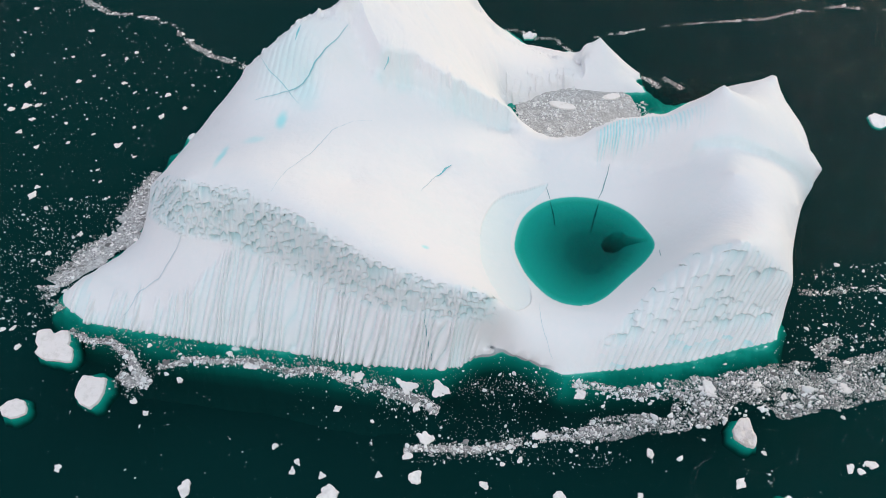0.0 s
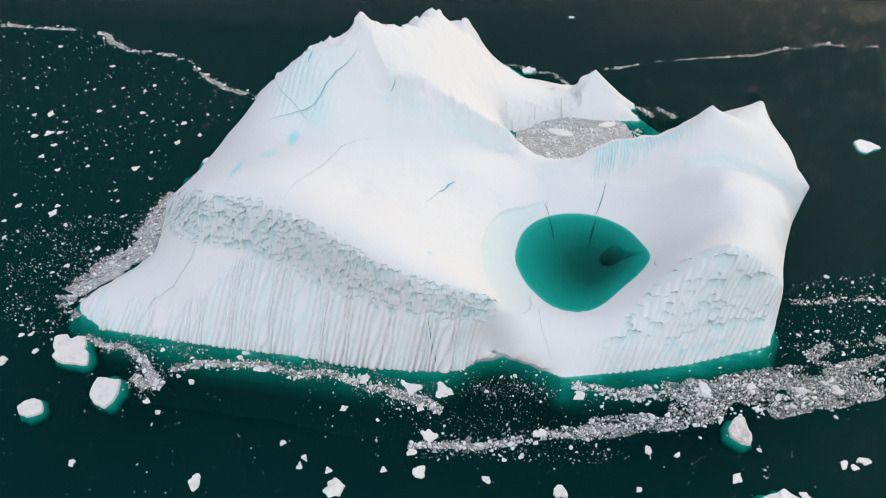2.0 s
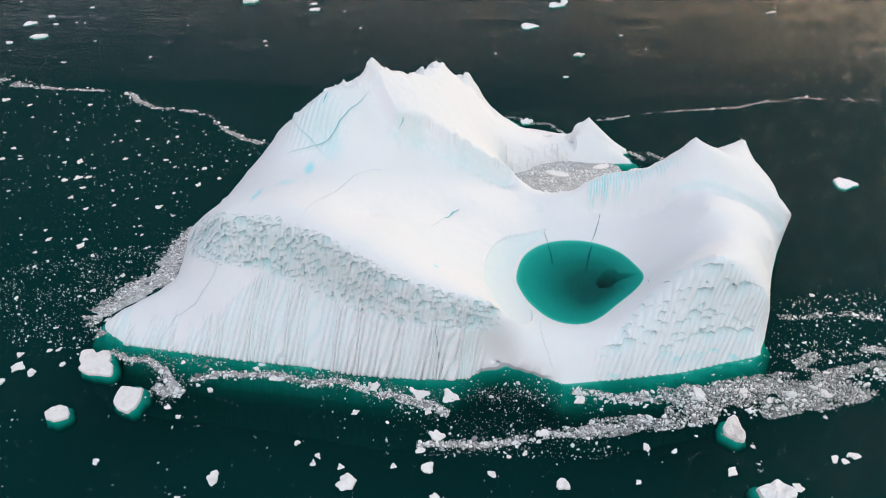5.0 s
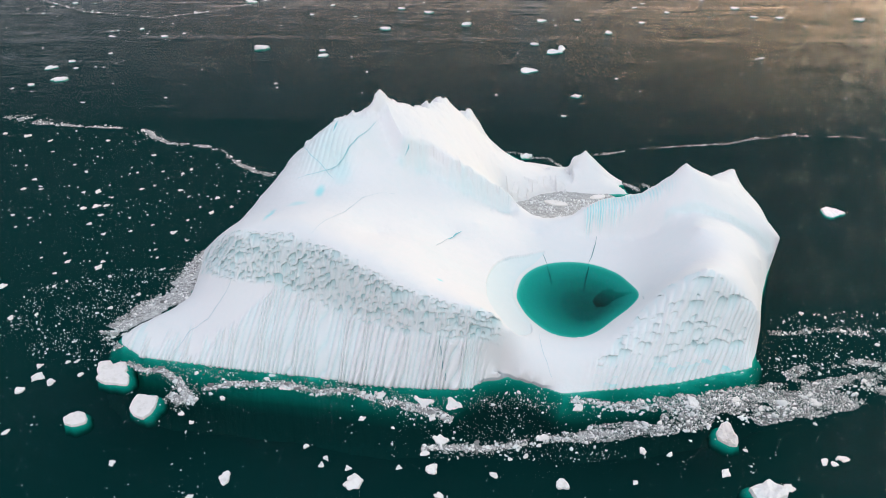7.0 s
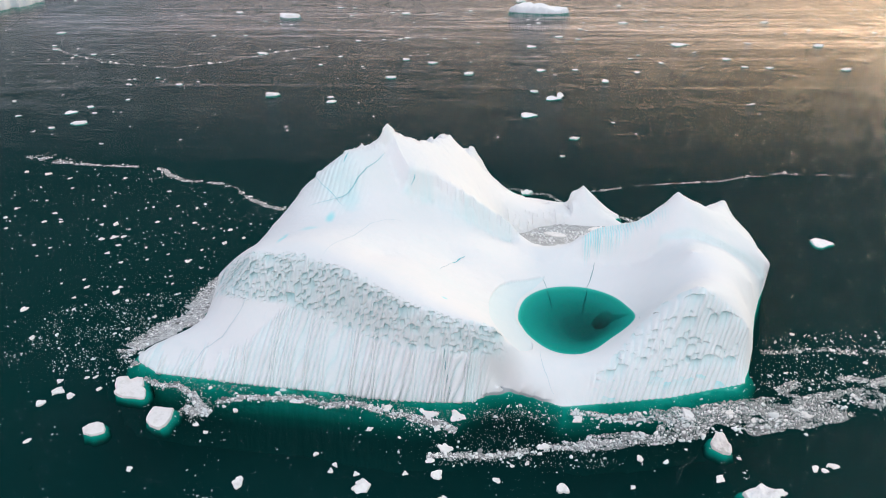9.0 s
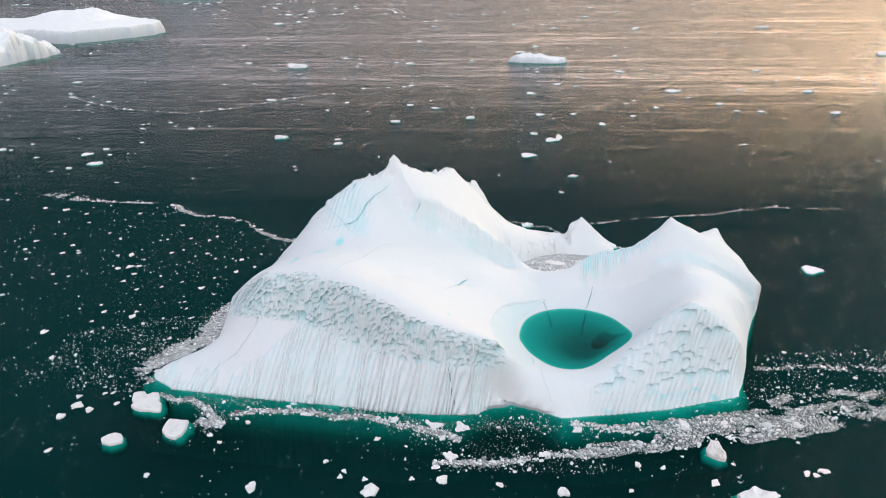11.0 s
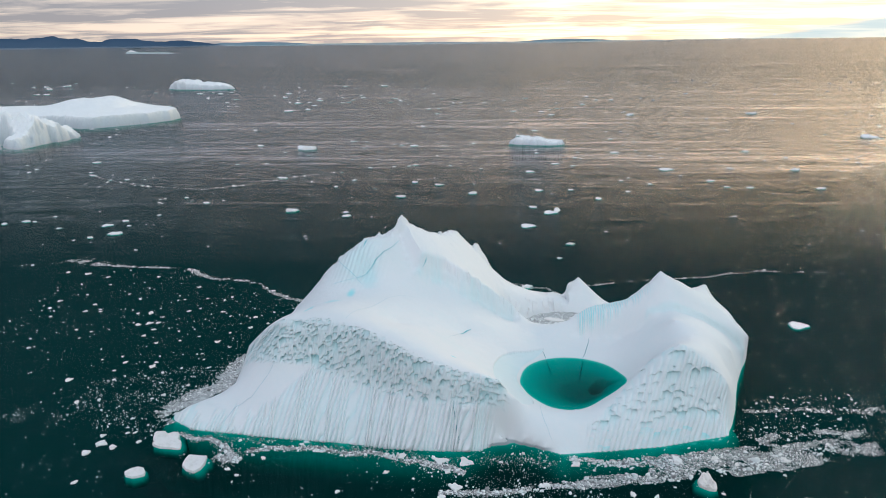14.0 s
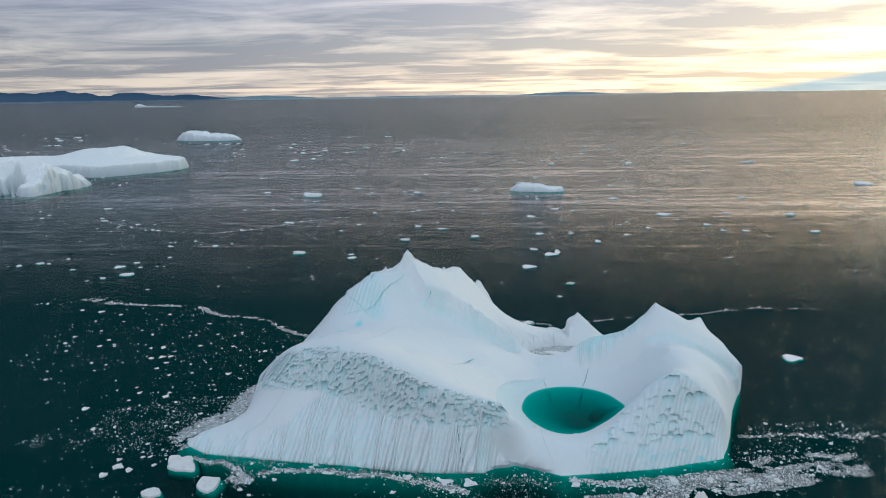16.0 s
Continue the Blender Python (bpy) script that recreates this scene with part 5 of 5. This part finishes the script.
def brash_mesh(name, x, y, size, mat, flat=1.0):
    """Many small broken plates, each with its own outline, tilt and thickness."""
    n, k = len(x), 5
    th = (np.arange(k) / k * 2 * math.pi)[None] + gen.uniform(0, 6.28, (n, 1)) + gen.uniform(-0.4, 0.4, (n, k))
    r = size[:, None] * 0.5 * gen.uniform(0.55, 1.15, (n, k))
    stretch, turn = gen.uniform(0.35, 0.95, (n, 1)), gen.normal(0.1, 0.8, (n, 1))
    lx, ly = r * np.cos(th), r * np.sin(th) * stretch
    gx, gy = lx * np.cos(turn) - ly * np.sin(turn), lx * np.sin(turn) + ly * np.cos(turn)
    h = (size * gen.uniform(0.06, 0.30, n) * flat)[:, None]
    tx, ty = gen.uniform(-0.25, 0.25, (n, 1)), gen.uniform(-0.25, 0.25, (n, 1))
    top = np.stack([x[:, None] + gx * 0.82, y[:, None] + gy * 0.82, h + gx * tx + gy * ty + 0.02], -1)
    low = np.stack([x[:, None] + gx, y[:, None] + gy, np.full((n, k), -0.05)], -1)
    co = np.concatenate([top, low], 1).reshape(-1, 3)
    base = (np.arange(n) * 2 * k)[:, None]
    loops, starts, at = [], [], 0
    cap = base + np.arange(k)
    sides = np.stack([np.stack([base[:, 0] + i, base[:, 0] + k + i, base[:, 0] + k + (i + 1) % k, base[:, 0] + (i + 1) % k], -1) for i in range(k)], 1)
    me = bpy.data.meshes.new(name)
    me.vertices.add(len(co))
    me.vertices.foreach_set("co", co.astype(np.float32).ravel())
    loops = np.concatenate([cap.ravel(), sides.reshape(-1)])
    starts = np.concatenate([np.arange(n) * k, n * k + np.arange(n * k) * 4])
    me.loops.add(len(loops))
    me.loops.foreach_set("vertex_index", loops.astype(np.int32))
    me.polygons.add(len(starts))
    me.polygons.foreach_set("loop_start", starts.astype(np.int32))
    me.materials.append(mat)
    me.update(calc_edges=True)
    return me


BERG_LINE = along(WATERLINE_FRONT + WATERLINE_RIGHT[1:] + WATERLINE_BAY[1:] + WATERLINE_BACK[1:], 1.5)[:, :2]


def scatter_line(points, width, count, ragged=0.5, seed=1):
    """Random places along a drift line of that width, with gaps and wisps."""
    pts = along(points, 0.5)[:, :2]
    out_x, out_y = [], []
    while sum(map(len, out_x)) < count:
        k = gen.integers(0, len(pts) - 1, count)
        f = gen.random(count)[:, None]
        p = pts[k] * (1 - f) + pts[k + 1] * f
        t = pts[k + 1] - pts[k]
        t /= np.linalg.norm(t, axis=1)[:, None] + 1e-9
        w = np.interp(k / len(pts), np.linspace(0, 1, len(width)), width) if isinstance(width, (list, tuple)) else width
        off = np.where(gen.random(count) < 0.86, gen.uniform(-0.36, 0.36, count), gen.normal(0, 0.5, count)) * w + 1.0 * fbm(p[:, 0] / 3, p[:, 1] / 3, seed, 4) * w
        x, y = p[:, 0] - t[:, 1] * off, p[:, 1] + t[:, 0] * off
        ok = gen.random(count) < np.clip(1.1 + ragged * 5 * fbm(x / 2.6, y / 2.6, seed + 7, 4), 0.02, 1)
        ok &= ~inside(BERG_LINE, x, y)
        out_x.append(x[ok])
        out_y.append(y[ok])
    return np.concatenate(out_x)[:count], np.concatenate(out_y)[:count]


def scatter_area(poly, count, seed=1, ragged=0.6, cell=6.0):
    p = np.array(poly, float)
    xs, ys = [], []
    while sum(map(len, xs)) < count:
        x, y = gen.uniform(p[:, 0].min(), p[:, 0].max(), count * 2), gen.uniform(p[:, 1].min(), p[:, 1].max(), count * 2)
        ok = inside(p, x, y) & ~inside(BERG_LINE, x, y) & (gen.random(count * 2) < np.clip(0.6 + ragged * 4 * fbm(x / cell, y / cell, seed, 4), 0.03, 1))
        xs.append(x[ok])
        ys.append(y[ok])
    return np.concatenate(xs)[:count], np.concatenate(ys)[:count]


def sizes(n, typical, spread=0.5, most=9.0):
    return np.minimum(typical * np.exp(gen.normal(0, spread, n)), typical * most)


def brash(label, places, size, mat=None, flat=1.0):
    ob = new("brash_ice", brash_mesh("brash_ice", places[0], places[1], size, mat or BRASH, flat))
    return tagged(ob, label, "brash ice", kind="stuff")


DRIFT_R1 = [(58, 2.6), (54.7, 1.2), (49.9, 0.0), (42.1, -1.8), (34.6, -3.0), (28.8, -3.7), (23.8, -4.3), (18.9, -4.0), (14.1, -2.9)]
DRIFT_R2 = [(40.5, -4.6), (36.6, -5.3), (30.8, -6.3), (25.1, -7.6), (18.3, -8.2), (12.7, -9.3), (5.9, -10.9), (-0.7, -11.5), (-4.4, -11.7)]
DRIFT_FRONT = [(-33.3, -2.4), (-29.3, -1.0), (-23.3, -1.0), (-19.3, -2.0), (-14.2, -2.2), (-9.6, -3.5), (-5.2, -5.2), (-0.9, -7.0)]
DRIFT_HOOK = [(-45.6, 2.6), (-43.0, 1.2), (-39.9, 1.3), (-36.9, -1.2), (-35.8, -3.3), (-33.6, -4.6), (-37.6, -3.4)]
DRIFT_SIDE = [(-44.0, 31.6), (-44.6, 28.5), (-44.3, 24.0), (-44.1, 20.0), (-45.9, 16.2), (-48.4, 12.9), (-50.0, 9.6), (-49.7, 6.6), (-48.4, 5.2)]
DRIFT_LEFT = [(-115, 93.5), (-109.8, 92.6), (-102.1, 88.6), (-92.8, 87.0), (-85.7, 86.4), (-77.2, 85.8), (-69.9, 79.4), (-67.5, 77.9), (-61.2, 76.8), (-54.6, 74.1), (-48.8, 67.3), (-44.2, 63.5), (-36.0, 58.5)]
DRIFT_RIGHT = [(25, 71.5), (28.8, 72.6), (36.6, 75.5), (46.9, 77.5), (58.5, 79.3), (64.4, 81.9), (74.1, 84.4), (78.8, 83.5), (86.4, 83.6), (94, 82)]
DRIFT_FAR = [(-180, 228), (-167.4, 216.5), (-143.0, 199.9), (-113.1, 191.5), (-97.1, 200.3), (-80.0, 218.6), (-62.3, 231.8)]

def drift(label, line, width, n, typical, ragged, seed, spread=0.6):
    brash(label, scatter_line(line, width, n, ragged, seed), sizes(n, typical, spread))


BAND = [(14.0, -2.6), (18.7, -3.2), (23.4, -2.6), (27.6, -1.4), (31.0, -1.3), (36.0, -0.1), (41.1, 1.2), (44.7, 1.7), (49.0, 2.3), (55.0, 4.2), (60, 5.2), (60, -0.4), (50.6, -3.0), (45.7, -4.4), (41.4, -5.8), (36.6, -6.9), (35.9, -5.5), (34.2, -4.5), (31.9, -5.4), (30.1, -7.4), (25.5, -8.4), (21.5, -9.2), (17.7, -9.7), (13.0, -10.2), (12.5, -8.9), (16.5, -7.6), (19.7, -6.8), (24.3, -6.4), (25.7, -4.4), (20.1, -4.5), (15, -3.9)]


def scatter_band(poly, count, seed):
    """Close-packed places inside an outline, ragged at its edge and broken by a few leads."""
    x, y = np.zeros(0), np.zeros(0)
    p = np.array(poly, float)
    while len(x) < count:
        u, v = gen.uniform(p[:, 0].min() - 1, p[:, 0].max() + 1, count), gen.uniform(p[:, 1].min() - 1, p[:, 1].max() + 1, count)
        wu, wv = u + 1.3 * fbm(u / 1.8, v / 1.8, seed, 4), v + 1.8 * fbm(u / 1.8, v / 1.8, seed + 11, 4)
        ok = inside(p, wu, wv) & (fbm(u / 2.4, v / 1.5, seed + 20, 4) > -0.16 + 0.07 * gen.normal(0, 1, count) + 0.012 * np.maximum(u - 40, 0)) & ~inside(BERG_LINE, u, v)
        x, y = np.concatenate([x, u[ok]]), np.concatenate([y, v[ok]])
    return x[:count], y[:count]


brash("dense drift of grey and white brash ice", scatter_band(BAND, 23000, 3), sizes(23000, 0.09, 0.74))
drift("dense drift line of grey and white brash ice", DRIFT_R2[4:], [1.4, 1.5, 1.2, 1.0, 0.7], 5500, 0.10, 1.0, 5, 0.7)
drift("brash ice gathered along the iceberg foot", DRIFT_FRONT, [0.9, 0.8, 1.1, 1.3, 2.0, 1.5], 7000, 0.12, 0.8, 8, 0.65)
drift("loose brash ice along the iceberg foot", [(-42, 3), (-30, 0.5), (-18, -0.8), (-8, -2.6), (1, -3.6), (7, -3.0), (13, -4.2)], 3.0, 1200, 0.08, 1.8, 9, 0.75)
drift("curl of fine grey brash ice", DRIFT_HOOK, [0.9, 0.9, 1.0, 1.7, 1.9, 1.4], 6500, 0.11, 0.6, 11)
drift("packed grey brash ice against the iceberg side", DRIFT_SIDE, [1.2, 2.0, 3.6, 5.0, 5.4, 4.6, 3.6, 2.4], 11500, 0.10, 1.0, 13, 0.7)
drift("thin winding line of brash ice", DRIFT_LEFT, [2.8, 3.4, 1.0, 0.9, 1.8, 1.3, 1.3, 1.4, 1.9], 3800, 0.15, 1.9, 15, 0.7)
drift("thin straggling line of brash ice", DRIFT_RIGHT, [0.4, 0.6, 0.6, 1.5, 0.9, 0.5], 800, 0.14, 2.0, 17, 0.75)
drift("thin straggling line of brash ice", DRIFT_FAR, [1.2, 1.6, 1.2, 1.4, 1.6], 320, 0.42, 0.9, 19)
drift("loose brash ice beyond the iceberg", [(43.8, 11.5), (49, 12.3), (55, 11.8), (62, 11.6), (72, 13)], [1.6, 1.6, 2.2, 3.0], 800, 0.15, 1.7, 21)
drift("loose brash ice beyond the iceberg", [(60, 6.0), (57.2, 5.1), (52.1, 5.0), (47.3, 4.3), (43, 2)], [1.4, 1.6, 2.4], 1100, 0.16, 0.9, 23)


for line, width, n in ((DRIFT_R1, [3, 4, 5, 4.4, 2.6, 1.2], 300), (DRIFT_R2, [1, 2, 2.4, 2.4, 1.6, 0.8], 150), (DRIFT_FRONT, 1.8, 150), (DRIFT_HOOK, 1.6, 70), (DRIFT_SIDE, 3.0, 80)):
    brash("white angular pieces among grey brash ice", scatter_line(line, width, n, 1.2, n), sizes(n, 0.42, 0.4), BITS, 0.8)


for line, width, n in (([(30.6, 59.4), (32.8, 57.3), (34.0, 55.6)], 1.6, 260), ([(35.0, 58.6), (37.1, 56.6), (38.0, 55.4)], 1.4, 260), ([(5.9, 73.8), (10.3, 74.0), (14, 70.5), (17.8, 70.9)], 1.4, 220), ([(18.0, 70.5), (19.1, 67.9), (20.4, 66.6)], 0.9, 160)):
    drift("wisps of brash ice behind the iceberg", line, width, n, 0.13, 1.2, n % 50)


def loose(label, poly, n, typical, seed, ragged, cell, spread=0.65, flat=1.0):
    brash(label, scatter_area(poly, n, seed, ragged, cell), sizes(n, typical, spread), BITS, flat)


SPARSE = "sparse brash ice scattered over dark water"
loose(SPARSE, [(-78, 6), (-62, 3), (-47, 3), (-48, 16), (-45, 28), (-60, 24), (-72, 18)], 1100, 0.11, 31, 1.4, 3.5)
loose(SPARSE, [(-130, 20), (-46, 20), (-36, 58), (-50, 66), (-75, 84), (-130, 95)], 1000, 0.13, 33, 1.2, 9.0, 0.75)
loose(SPARSE, [(-70, -26), (62, -26), (62, 0), (44, 3), (0, 4), (-46, 4), (-70, 4)], 700, 0.11, 35, 0.9, 7.0, 0.6)
loose(SPARSE, [(-8, -13), (20, -13), (16, -2), (12, -1), (5, 1.5), (1, -1), (-8, -6)], 900, 0.085, 37, 0.9, 3.0, 0.65)
loose(SPARSE, [(38, 2), (66, 4), (70, 18), (46, 16)], 450, 0.14, 38, 0.8, 4.0)
FAR_BITS = "far scattered brash ice on open water"
loose(FAR_BITS, [(-420, 300), (320, 300), (560, 950), (-700, 950)], 560, 1.6, 41, 0.9, 60.0, 0.6, 0.45)
loose(FAR_BITS, [(-220, 95), (170, 100), (240, 330), (-260, 330)], 420, 0.5, 43, 0.8, 30.0, 0.6, 0.5)


def bay_brash():
    x, y = scatter_area([(8, 44), (13, 40), (24, 42), (32, 47), (31, 53), (20, 55), (9, 51)], 1500, 47, 0.9, 2.5)
    brash("bits of white ice set in grey slush", (x, y), sizes(1500, 0.2, 0.6), BITS, 2.2)


bay_brash()


def slush_sheet(points, width, seed, label, shift=0.0, fill=0.84):
    """A thin raft of slush along a line: lumpy, torn at its edges and in holes."""
    line = along(points, 0.3)[:, :2]
    n = len(line)
    m = int(max(width) / 0.3)
    t = np.gradient(line, axis=0)
    for _ in range(6):
        t[1:-1] = (t[:-2] + t[1:-1] + t[2:]) / 3
    t /= np.linalg.norm(t, axis=1)[:, None]
    w = np.interp(np.linspace(0, 1, n), np.linspace(0, 1, len(width)), width)
    f = np.linspace(-1, 1, m)[:, None]
    off = f * w * 0.6 + shift
    x, y = line[:, 0] - t[:, 1] * off, line[:, 1] + t[:, 0] * off
    solid = fill - np.abs(f) + 1.5 * fbm(x / 2.2, y / 2.2, seed, 5)
    z = 0.02 + np.clip(solid, -0.3, 0.3) * 0.12 + 0.10 * fbm(x / 0.7, y / 0.7, seed + 4, 3)
    s = solid > 0
    P = np.stack([x, y, z], -1)
    keep = s[:-1, :-1] & s[1:, 1:] & s[1:, :-1]
    ob = new("slush", grid_mesh("slush", P[::-1], keep[::-1], SLUSH))
    return tagged(ob, label, "slush", kind="stuff")


slush_sheet(DRIFT_SIDE[:7], [1.0, 2.2, 4.4, 5.6, 5.4, 3.4, 1.6], 3, "grey slush packed against the iceberg side", 0.4)
slush_sheet([(10, 46.5), (15, 47.0), (20, 48.4), (25, 49.4), (29.4, 50.2)], [14, 17, 18, 18, 15, 12, 5], 5, "grey slush filling the bay of the iceberg", fill=1.3)
